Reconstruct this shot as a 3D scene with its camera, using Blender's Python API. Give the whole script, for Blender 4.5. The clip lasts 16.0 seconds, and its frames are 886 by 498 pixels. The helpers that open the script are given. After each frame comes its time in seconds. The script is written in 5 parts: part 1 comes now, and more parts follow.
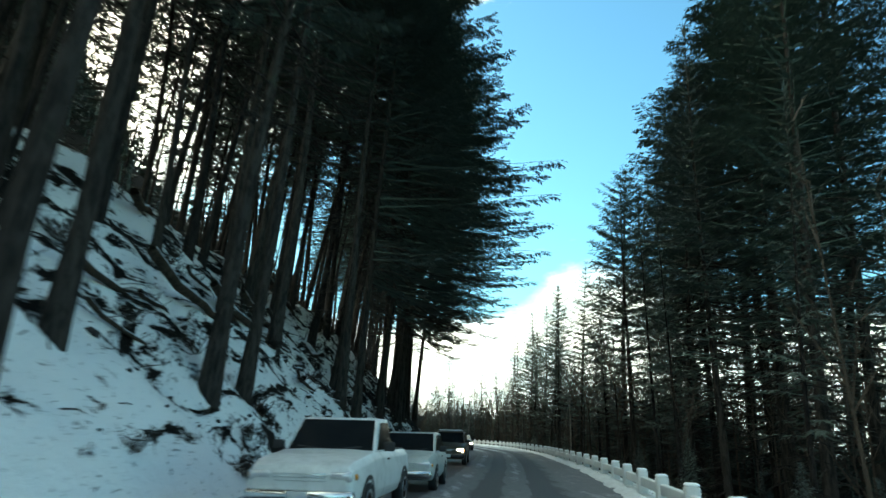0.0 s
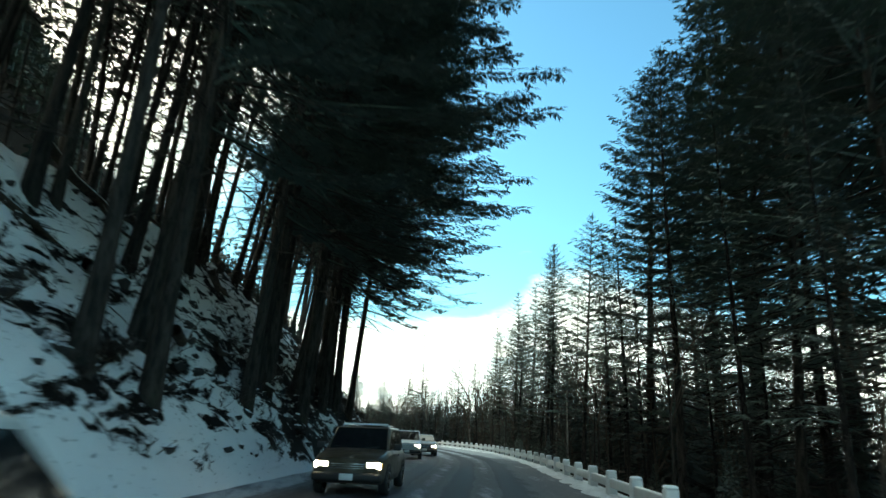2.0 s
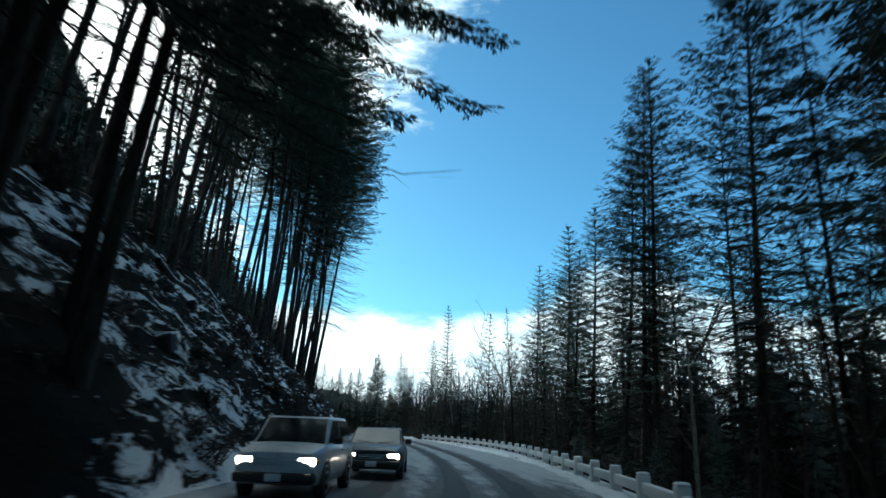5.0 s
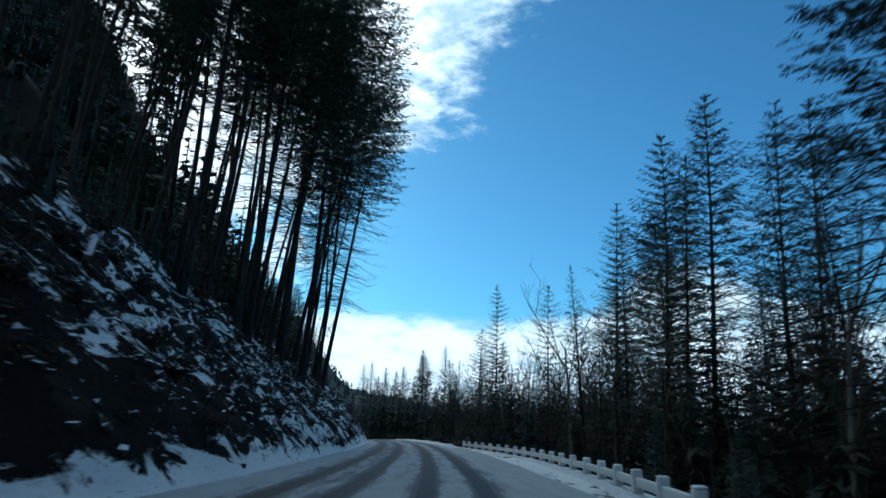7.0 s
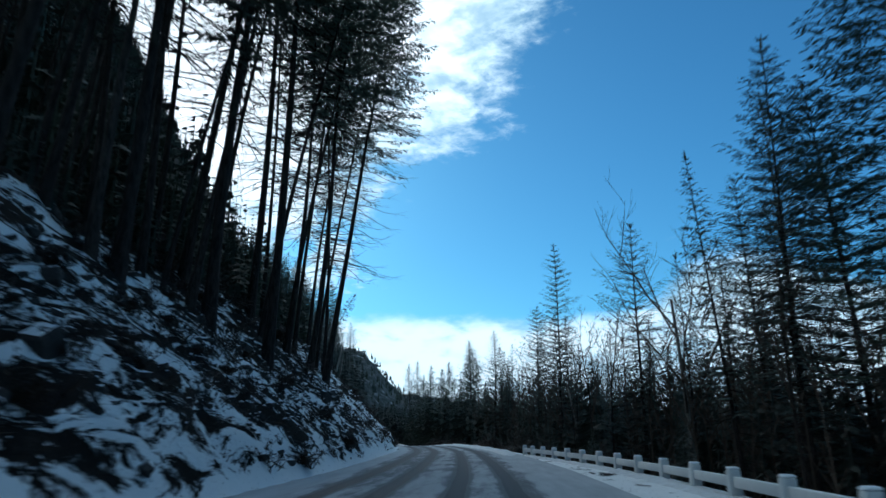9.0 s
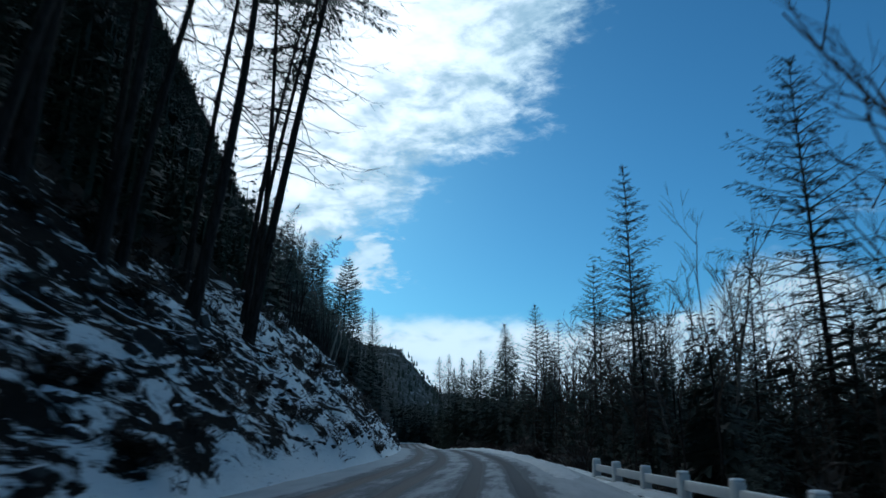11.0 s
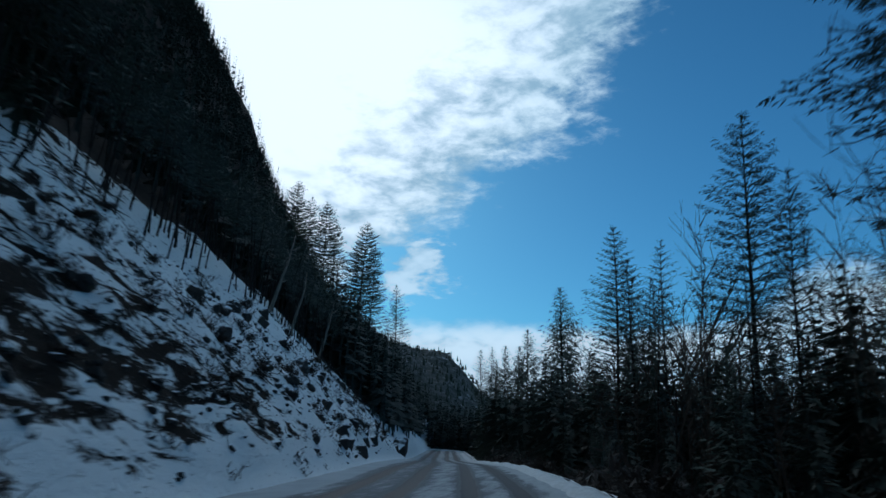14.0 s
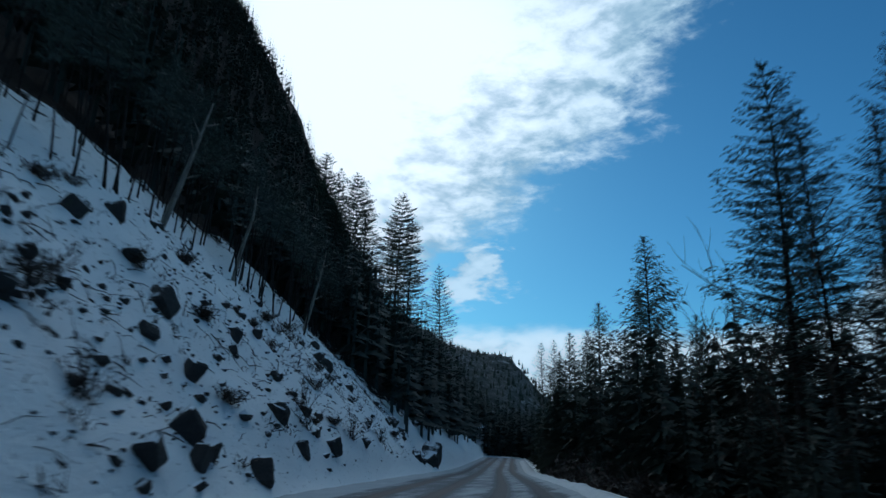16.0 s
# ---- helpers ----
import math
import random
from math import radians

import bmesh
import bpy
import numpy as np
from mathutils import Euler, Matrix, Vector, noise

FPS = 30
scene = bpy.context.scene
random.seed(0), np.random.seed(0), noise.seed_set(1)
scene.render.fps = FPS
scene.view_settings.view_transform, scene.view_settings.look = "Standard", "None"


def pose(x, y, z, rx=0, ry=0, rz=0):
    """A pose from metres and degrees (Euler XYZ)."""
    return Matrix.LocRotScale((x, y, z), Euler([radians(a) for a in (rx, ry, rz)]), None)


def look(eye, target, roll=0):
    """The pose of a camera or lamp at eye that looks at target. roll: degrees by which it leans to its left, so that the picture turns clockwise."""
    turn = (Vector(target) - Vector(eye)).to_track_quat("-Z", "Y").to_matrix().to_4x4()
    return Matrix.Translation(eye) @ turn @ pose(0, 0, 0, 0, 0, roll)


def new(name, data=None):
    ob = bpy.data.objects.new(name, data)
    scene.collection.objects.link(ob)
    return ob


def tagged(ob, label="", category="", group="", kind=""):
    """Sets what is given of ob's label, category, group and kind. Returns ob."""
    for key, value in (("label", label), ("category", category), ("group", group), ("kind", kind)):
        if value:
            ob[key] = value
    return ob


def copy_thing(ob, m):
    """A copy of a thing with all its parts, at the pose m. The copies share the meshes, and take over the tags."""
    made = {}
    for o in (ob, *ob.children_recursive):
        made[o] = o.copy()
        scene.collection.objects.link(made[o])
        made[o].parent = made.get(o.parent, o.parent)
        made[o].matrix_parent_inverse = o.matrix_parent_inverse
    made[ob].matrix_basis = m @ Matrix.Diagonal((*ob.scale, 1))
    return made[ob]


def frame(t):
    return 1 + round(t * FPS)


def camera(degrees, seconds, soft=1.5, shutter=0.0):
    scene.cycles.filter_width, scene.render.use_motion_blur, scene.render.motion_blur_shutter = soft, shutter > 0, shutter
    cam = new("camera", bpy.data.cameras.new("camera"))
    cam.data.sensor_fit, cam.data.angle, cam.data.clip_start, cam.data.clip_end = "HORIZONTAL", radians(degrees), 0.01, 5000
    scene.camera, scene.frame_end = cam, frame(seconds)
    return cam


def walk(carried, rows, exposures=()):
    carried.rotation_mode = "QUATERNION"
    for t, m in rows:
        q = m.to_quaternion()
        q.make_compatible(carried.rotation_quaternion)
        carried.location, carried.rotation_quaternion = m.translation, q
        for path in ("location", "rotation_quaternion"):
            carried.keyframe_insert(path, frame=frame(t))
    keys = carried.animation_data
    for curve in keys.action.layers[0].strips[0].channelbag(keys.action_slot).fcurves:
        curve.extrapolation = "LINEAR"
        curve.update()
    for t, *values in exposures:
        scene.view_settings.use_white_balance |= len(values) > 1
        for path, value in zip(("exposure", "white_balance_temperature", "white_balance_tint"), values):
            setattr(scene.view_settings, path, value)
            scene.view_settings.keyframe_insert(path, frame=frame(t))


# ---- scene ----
cam = camera(67.3, 16.0, soft=1.5, shutter=0.5)
PATH = [
    (0.0, 0.00, 0.00, 1.50, 105.51, -1.37, -7.72),
    (0.5, 1.14, 4.43, 1.50, 105.63, -0.93, -8.12),
    (1.0, 2.25, 8.72, 1.50, 105.62, -1.40, -8.59),
    (1.5, 3.34, 13.03, 1.50, 105.62, -1.81, -8.98),
    (2.0, 4.42, 17.40, 1.50, 105.59, -2.18, -9.23),
    (2.5, 5.46, 21.74, 1.50, 105.44, -2.29, -9.23),
    (3.0, 6.59, 26.25, 1.50, 105.26, -2.22, -8.75),
    (3.5, 7.58, 30.69, 1.50, 105.06, -1.87, -8.04),
    (4.0, 8.54, 35.23, 1.50, 104.98, -1.54, -7.44),
    (6.5, 14.05, 60.50, 1.50, 105.37, -2.45, -2.06),
    (7.0, 14.43, 65.40, 1.50, 105.39, -1.94, -0.71),
    (7.5, 14.74, 70.32, 1.50, 105.42, -1.03, 0.75),
    (8.0, 14.92, 75.34, 1.50, 105.44, -0.12, 2.13),
    (8.5, 15.00, 80.43, 1.50, 105.48, 0.61, 3.21),
    (9.0, 15.02, 85.61, 1.50, 105.55, 0.34, 3.92),
    (11.5, 14.83, 114.43, 1.50, 105.62, -1.42, 7.85),
    (12.0, 14.51, 119.90, 1.50, 105.72, -2.17, 8.59),
    (12.5, 14.18, 125.41, 1.50, 105.83, -2.52, 9.36),
    (13.0, 13.92, 130.90, 1.50, 105.90, -2.70, 10.12),
    (13.5, 13.64, 136.33, 1.50, 105.94, -2.37, 10.74),
    (14.0, 13.33, 141.74, 1.50, 105.96, -2.07, 11.27),
    (14.5, 12.91, 147.08, 1.50, 105.99, -1.77, 11.91),
    (15.0, 12.37, 152.45, 1.50, 106.01, -1.76, 12.93),
    (15.5, 11.61, 157.79, 1.50, 106.13, -2.20, 14.73),
    (16.0, 10.74, 163.12, 1.50, 106.25, -1.88, 16.58),
]
EXPOSURES = [(0.0, 1.33, 8700, 4), (2.0, 1.25, 8500, 4), (3.0, 0.86, 8000, 5), (4.0, 0.5, 7300, 6), (6.5, -0.18, 6000, 9), (9.0, -0.3, 5800, 9), (11.5, -0.82, 5700, 10), (12.5, -0.98, 5600, 10), (16.0, -0.9, 5650, 10)]
walk(cam, [(t, pose(x, y, z, rx, ry, rz)) for t, x, y, z, rx, ry, rz in PATH], EXPOSURES)

# ---- world and light ----
SUN_AZ, SUN_EL = radians(-24.0), radians(26.0)


def build_world():
    w = bpy.data.worlds.new("sky")
    scene.world = w
    w.use_nodes = True
    nt = w.node_tree
    nt.nodes.clear()
    N, L = nt.nodes.new, nt.links.new

    def math_node(op, a, b=None, c=None, clamp=False):
        n = N("ShaderNodeMath")
        n.operation, n.use_clamp = op, clamp
        for i, v in enumerate((a, b, c)):
            if v is None:
                continue
            if isinstance(v, (int, float)):
                n.inputs[i].default_value = v
            else:
                L(v, n.inputs[i])
        return n.outputs[0]

    def ramp(v, lo, hi):
        n = N("ShaderNodeMapRange")
        n.interpolation_type = "SMOOTHSTEP"
        L(v, n.inputs[0])
        n.inputs[1].default_value, n.inputs[2].default_value = lo, hi
        return n.outputs[0]

    def noise_node(vec, scale, detail, rough=0.55, dist=0.0):
        n = N("ShaderNodeTexNoise")
        L(vec, n.inputs["Vector"])
        n.inputs["Scale"].default_value, n.inputs["Detail"].default_value = scale, detail
        n.inputs["Roughness"].default_value, n.inputs["Distortion"].default_value = rough, dist
        return n.outputs["Fac"]

    co = N("ShaderNodeTexCoord").outputs["Generated"]
    sep = N("ShaderNodeSeparateXYZ")
    L(co, sep.inputs[0])
    az = math_node("MULTIPLY", math_node("ARCTAN2", sep.outputs[0], sep.outputs[1]), 57.2958)
    el = math_node("MULTIPLY", math_node("ARCSINE", sep.outputs[2]), 57.2958)
    pos = N("ShaderNodeCombineXYZ")
    L(math_node("MULTIPLY", az, 0.1), pos.inputs[0])
    L(math_node("MULTIPLY", el, 0.1), pos.inputs[1])
    stretch = N("ShaderNodeMapping")
    stretch.inputs["Rotation"].default_value = (0, 0, radians(-25))
    stretch.inputs["Scale"].default_value = (0.7, 1.5, 1.0)
    L(pos.outputs[0], stretch.inputs[0])
    n1 = noise_node(stretch.outputs[0], 0.9, 7.0, 0.62, 0.3)
    n2 = noise_node(stretch.outputs[0], 3.2, 6.0, 0.6, 0.2)
    wob = math_node("MULTIPLY", math_node("SUBTRACT", n1, 0.5), 17.0)
    fine = math_node("MULTIPLY", math_node("SUBTRACT", n2, 0.5), 10.0)
    n3 = noise_node(stretch.outputs[0], 7.5, 5.0, 0.6, 0.4)
    wisp = math_node("MULTIPLY", math_node("SUBTRACT", n3, 0.5), 7.0)
    # the big bank of cloud over the ridge, its edge slanting up to the right
    edge = math_node("ADD", math_node("MULTIPLY", az, 0.80), 28.4)
    bank = math_node("ADD", math_node("SUBTRACT", el, edge), math_node("ADD", wob, fine))
    bank = math_node("ADD", bank, wisp)
    depth = ramp(math_node("ADD", bank, math_node("MULTIPLY", fine, 1.2)), 1.0, 15.0)
    bank = ramp(bank, -2.6, 4.2)
    # carried on unseen overhead to whiten the light; thins into blue behind the walk
    bank = math_node("MULTIPLY", bank, ramp(math_node("ADD", az, wob), -172.0, -140.0))
    # the low white band along the horizon, higher towards the right
    low_top = math_node("ADD", 9.3, math_node("MULTIPLY", math_node("MULTIPLY", ramp(az, 11.0, 19.0), ramp(az, 34.0, 20.0)), 4.5))
    low = math_node("ADD", math_node("SUBTRACT", low_top, el), math_node("MULTIPLY", math_node("ADD", wob, fine), 0.22))
    low = math_node("MULTIPLY", ramp(low, -0.9, 1.3), math_node("MULTIPLY", ramp(az, -60.0, -30.0), ramp(az, 115.0, 80.0)))
    # thin puffs low in the blue
    puff = ramp(math_node("ADD", n1, math_node("MULTIPLY", ramp(math_node("ABSOLUTE", math_node("SUBTRACT", el, 13.0)), 7.0, 0.0), 0.12)), 0.66, 0.80)
    # a ragged tail hanging under the bank
    ta = math_node("POWER", math_node("ABSOLUTE", math_node("MULTIPLY", math_node("ADD", az, 16.5), 0.15)), 2.0)
    te = math_node("POWER", math_node("ABSOLUTE", math_node("MULTIPLY", math_node("SUBTRACT", el, 14.6), 0.30)), 2.0)
    tail = ramp(math_node("ADD", math_node("SUBTRACT", 1.0, math_node("ADD", ta, te)), math_node("ADD", math_node("MULTIPLY", wob, 0.22), math_node("MULTIPLY", fine, 0.75))), 0.1, 1.3)
    clouds = math_node("MAXIMUM", math_node("MAXIMUM", math_node("MAXIMUM", bank, low), math_node("MULTIPLY", tail, 0.85)), math_node("MULTIPLY", puff, 0.6))

    # unseen broken cloud over the rest of the sky, added to make the light less blue
    far = math_node("ADD", ramp(az, 58.0, 95.0), ramp(az, -95.0, -130.0), clamp=True)
    clouds = math_node("MAXIMUM", clouds, math_node("MULTIPLY", math_node("MULTIPLY", far, ramp(n1, 0.48, 0.66)), 0.35))

    sky = N("ShaderNodeTexSky")
    sky.sky_type = "NISHITA"
    sky.sun_disc = False
    sky.sun_elevation, sky.sun_rotation = SUN_EL, SUN_AZ
    sky.air_density, sky.dust_density, sky.ozone_density = 1.0, 0.3, 3.0
    blue = N("ShaderNodeMix")
    blue.data_type, blue.blend_type = "RGBA", "MULTIPLY"
    blue.inputs["Factor"].default_value = 1.0
    L(sky.outputs[0], blue.inputs["A"])
    blue.inputs["B"].default_value = (SKY_TINT[0], SKY_TINT[1], SKY_TINT[2], 1)
    # the cloud is thicker and greyer in places, brightest round the hidden sun
    sx, sy, sz = math.sin(SUN_AZ) * math.cos(SUN_EL), math.cos(SUN_AZ) * math.cos(SUN_EL), math.sin(SUN_EL)
    dot = N("ShaderNodeVectorMath")
    dot.operation = "DOT_PRODUCT"
    L(co, dot.inputs[0])
    dot.inputs[1].default_value = (sx, sy, sz)
    glow = math_node("MULTIPLY", ramp(dot.outputs["Value"], 0.89, 0.985), depth)
    body = N("ShaderNodeMix")
    body.data_type = "RGBA"
    L(ramp(math_node("ADD", math_node("MULTIPLY", n2, 0.6), math_node("ADD", math_node("MULTIPLY", n1, 0.5), math_node("MULTIPLY", math_node("MULTIPLY", low, ramp(az, 15.0, 4.0)), 0.10))), 0.46, 0.66), body.inputs["Factor"])
    body.inputs["A"].default_value = (5.3, 8.0, 9.5, 1)
    body.inputs["B"].default_value = (10.8, 13.3, 14.2, 1)
    lit = N("ShaderNodeMix")
    lit.data_type = "RGBA"
    L(glow, lit.inputs["Factor"])
    L(body.outputs["Result"], lit.inputs["A"])
    lit.inputs["B"].default_value = (16.9, 18.3, 18.6, 1)
    mix = N("ShaderNodeMix")
    mix.data_type = "RGBA"
    L(clouds, mix.inputs["Factor"])
    L(blue.outputs["Result"], mix.inputs["A"])
    L(lit.outputs["Result"], mix.inputs["B"])
    bg = N("ShaderNodeBackground")
    bg.inputs["Strength"].default_value = 0.11
    L(mix.outputs["Result"], bg.inputs["Color"])
    out = N("ShaderNodeOutputWorld")
    L(bg.outputs[0], out.inputs[0])


SKY_TINT = (0.44, 1.0, 1.15)
build_world()
sun = new("sun", bpy.data.lights.new("sun", "SUN"))
sun.data.energy, sun.data.angle, sun.data.color = 0.5, radians(14), (1.0, 0.95, 0.88)
sun.matrix_world = look((100 * math.sin(SUN_AZ) * math.cos(SUN_EL), 100 * math.cos(SUN_AZ) * math.cos(SUN_EL), 100 * math.sin(SUN_EL)), (0, 0, 0))


# ---- materials ----
class Mat:
    """A small helper round a node material with one principled shader."""

    def __init__(self, name, rough=0.8, metal=0.0, spec=0.3):
        self.m = bpy.data.materials.new(name)
        self.m.use_nodes = True
        self.nt = self.m.node_tree
        self.bsdf = self.nt.nodes["Principled BSDF"]
        self.bsdf.inputs["Roughness"].default_value = rough
        self.bsdf.inputs["Metallic"].default_value = metal
        self.bsdf.inputs["Specular IOR Level"].default_value = spec

    def node(self, kind):
        return self.nt.nodes.new(kind)

    def link(self, a, b):
        self.nt.links.new(a, b)

    def coord(self, kind="Object", scale=(1, 1, 1)):
        c = self.node("ShaderNodeTexCoord")
        mp = self.node("ShaderNodeMapping")
        mp.inputs["Scale"].default_value = scale
        self.link(c.outputs[kind], mp.inputs[0])
        return mp.outputs[0]

    def noise(self, vec, scale, detail=4, rough=0.6, dist=0.0):
        n = self.node("ShaderNodeTexNoise")
        self.link(vec, n.inputs["Vector"])
        n.inputs["Scale"].default_value, n.inputs["Detail"].default_value = scale, detail
        n.inputs["Roughness"].default_value, n.inputs["Distortion"].default_value = rough, dist
        return n.outputs["Fac"]

    def math(self, op, a, b=None, clamp=False):
        n = self.node("ShaderNodeMath")
        n.operation, n.use_clamp = op, clamp
        for i, v in enumerate((a, b)):
            if v is None:
                continue
            if isinstance(v, (int, float)):
                n.inputs[i].default_value = v
            else:
                self.link(v, n.inputs[i])
        return n.outputs[0]

    def ramp(self, v, lo, hi):
        n = self.node("ShaderNodeMapRange")
        n.interpolation_type = "SMOOTHSTEP"
        self.link(v, n.inputs[0])
        n.inputs[1].default_value, n.inputs[2].default_value = lo, hi
        return n.outputs[0]

    def mix(self, fac, a, b):
        n = self.node("ShaderNodeMix")
        n.data_type = "RGBA"
        if isinstance(fac, (int, float)):
            n.inputs["Factor"].default_value = fac
        else:
            self.link(fac, n.inputs["Factor"])
        for key, v in (("A", a), ("B", b)):
            if isinstance(v, tuple):
                n.inputs[key].default_value = (*v, 1)
            else:
                self.link(v, n.inputs[key])
        return n.outputs["Result"]

    def color(self, v):
        if isinstance(v, tuple):
            self.bsdf.inputs["Base Color"].default_value = (*v, 1)
        else:
            self.link(v, self.bsdf.inputs["Base Color"])
        return self

    def roughness(self, v):
        self.link(v, self.bsdf.inputs["Roughness"])
        return self

    def bump(self, v, strength=0.4, distance=0.05):
        b = self.node("ShaderNodeBump")
        b.inputs["Strength"].default_value, b.inputs["Distance"].default_value = strength, distance
        self.link(v, b.inputs["Height"])
        self.link(b.outputs[0], self.bsdf.inputs["Normal"])
        return self

    def attr(self, name):
        a = self.node("ShaderNodeAttribute")
        a.attribute_name = name
        return a.outputs["Fac"]

    def random(self):
        return self.node("ShaderNodeObjectInfo").outputs["Random"]

    def island(self):
        return self.node("ShaderNodeNewGeometry").outputs["Random Per Island"]

    def up(self):
        g = self.node("ShaderNodeNewGeometry")
        s = self.node("ShaderNodeSeparateXYZ")
        self.link(g.outputs["Normal"], s.inputs[0])
        return s.outputs[2]


def mat_ground():
    m = Mat("snowy_bank", 0.92, 0, 0.06)
    co = m.coord()
    long = m.coord(scale=(1.0, 0.45, 1.0))
    big, mid, fine = m.noise(co, 0.22, 3), m.noise(long, 1.1, 6, 0.66, 0.8), m.noise(co, 6.0, 5, 0.7)
    # bare earth; its near-black colour also carries shade of shrubs, rocks and firs
    dirt_and_shade = m.mix(m.noise(co, 2.5, 5), (0.005, 0.0045, 0.004), (0.017, 0.014, 0.012))
    dirt_and_shade = m.mix(m.ramp(fine, 0.5, 0.75), dirt_and_shade, (0.024, 0.020, 0.018))
    snow = m.mix(m.noise(co, 0.8, 4), (0.76, 0.78, 0.78), (0.86, 0.87, 0.86))
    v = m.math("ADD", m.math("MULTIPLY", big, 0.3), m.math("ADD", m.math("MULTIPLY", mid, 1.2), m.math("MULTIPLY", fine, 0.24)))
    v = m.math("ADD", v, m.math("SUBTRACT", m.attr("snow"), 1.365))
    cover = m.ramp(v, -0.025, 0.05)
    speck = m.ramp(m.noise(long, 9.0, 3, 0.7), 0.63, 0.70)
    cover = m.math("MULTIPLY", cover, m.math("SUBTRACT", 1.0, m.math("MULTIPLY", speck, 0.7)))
    m.color(m.mix(cover, dirt_and_shade, snow))
    m.bump(m.math("ADD", m.math("MULTIPLY", cover, 0.5), m.math("ADD", mid, m.math("MULTIPLY", fine, 0.5))), 0.8, 0.12)
    return m.m


def mat_road():
    m = Mat("slushy_road", 0.8, 0, 0.12)
    co = m.coord()
    streak = m.coord(scale=(1.0, 0.12, 1.0))
    n1, n2, n3 = m.noise(streak, 2.2, 5, 0.6), m.noise(co, 7.0, 5, 0.65), m.noise(co, 0.35, 3)
    asphalt = m.mix(n2, (0.030, 0.033, 0.038), (0.065, 0.068, 0.072))
    slush = m.mix(n2, (0.07, 0.075, 0.08), (0.20, 0.21, 0.225))
    snow = m.mix(n1, (0.26, 0.28, 0.30), (0.52, 0.55, 0.57))
    a = m.math("ADD", m.attr("snow"), m.math("ADD", m.math("MULTIPLY", m.math("SUBTRACT", n1, 0.5), 0.75), m.math("ADD", m.math("MULTIPLY", m.math("SUBTRACT", n2, 0.5), 0.45), m.math("MULTIPLY", m.math("SUBTRACT", n3, 0.5), 0.5))))
    wet = m.mix(m.ramp(a, 0.18, 0.46), asphalt, slush)
    m.color(m.mix(m.ramp(a, 0.62, 0.95), wet, snow))
    m.roughness(m.math("ADD", 0.70, m.math("MULTIPLY", m.ramp(a, 0.2, 0.6), 0.22)))
    m.bump(m.math("ADD", n2, m.math("MULTIPLY", n1, 0.6)), 0.5, 0.03)
    return m.m


def mat_bark(name, lo, hi, snow=0.0):
    m = Mat(name, 0.92, 0, 0.15)
    co = m.coord(scale=(1, 1, 0.18))
    furrow, patch = m.noise(co, 9.0, 5, 0.7, 0.4), m.noise(m.coord(), 0.9, 4)
    c = m.mix(m.ramp(furrow, 0.35, 0.65), lo, hi)
    c = m.mix(m.math("MULTIPLY", m.ramp(patch, 0.58, 0.72), 0.6), c, (0.055, 0.062, 0.042))
    if snow:
        c = m.mix(m.math("MULTIPLY", m.ramp(m.math("ADD", m.up(), m.math("MULTIPLY", m.math("SUBTRACT", patch, 0.5), 0.8)), 0.25, 0.6), snow), c, (0.78, 0.81, 0.84))
    m.color(c)
    m.bump(furrow, 0.9, 0.06)
    return m.m


def mat_needles(name, lo, hi, frost=0.0):
    m = Mat(name, 0.75, 0, 0.25)
    v = m.math("ADD", m.math("MULTIPLY", m.island(), 0.6), m.math("MULTIPLY", m.noise(m.coord(), 0.5, 3), 0.4))
    c = m.mix(v, lo, hi)
    c = m.mix(m.math("MULTIPLY", m.random(), 0.5), c, (hi[0] * 0.8, hi[1] * 0.75, hi[2] * 1.1))
    if frost:
        c = m.mix(m.math("MULTIPLY", m.ramp(m.noise(m.coord(), 1.4, 4), 0.55, 0.75), frost), c, (0.6, 0.66, 0.68))
    m.color(c)
    return m.m


def mat_plain(name, lo, hi, rough, scale=4.0, metal=0.0, spec=0.4, bump=0.0):
    m = Mat(name, rough, metal, spec)
    n = m.noise(m.coord(), scale, 5, 0.65)
    m.color(m.mix(n, lo, hi))
    if bump:
        m.bump(n, bump, 0.02)
    return m.m


def mat_paint(name, col):
    m = Mat(name, 0.32, 0.1, 0.5)
    co = m.coord()
    grime = m.ramp(m.noise(co, 3.0, 5, 0.7), 0.42, 0.75)
    m.color(m.mix(m.math("MULTIPLY", grime, 0.35), col, (0.22, 0.21, 0.20)))
    m.roughness(m.math("ADD", 0.36, m.math("MULTIPLY", grime, 0.35)))
    m.bsdf.inputs["Coat Weight"].default_value = 0.15
    return m.m


def mat_glow(name, col, strength):
    m = Mat(name, 0.2)
    m.color(col)
    m.bsdf.inputs["Emission Color"].default_value = (*col, 1)
    m.bsdf.inputs["Emission Strength"].default_value = strength
    return m.m


def mat_rock():
    m = Mat("wet_basalt", 0.8, 0, 0.35)
    co = m.coord()
    n1, n2 = m.noise(co, 1.6, 5, 0.65), m.noise(co, 7.0, 5, 0.7)
    c = m.mix(n2, (0.014, 0.013, 0.013), (0.058, 0.053, 0.050))
    c = m.mix(m.ramp(n1, 0.58, 0.72), c, (0.042, 0.045, 0.026))
    snow = m.ramp(m.math("ADD", m.up(), m.math("MULTIPLY", m.math("SUBTRACT", n1, 0.5), 0.9)), 0.62, 0.80)
    m.color(m.mix(snow, c, (0.80, 0.83, 0.85)))
    m.bump(n2, 0.8, 0.05)
    return m.m


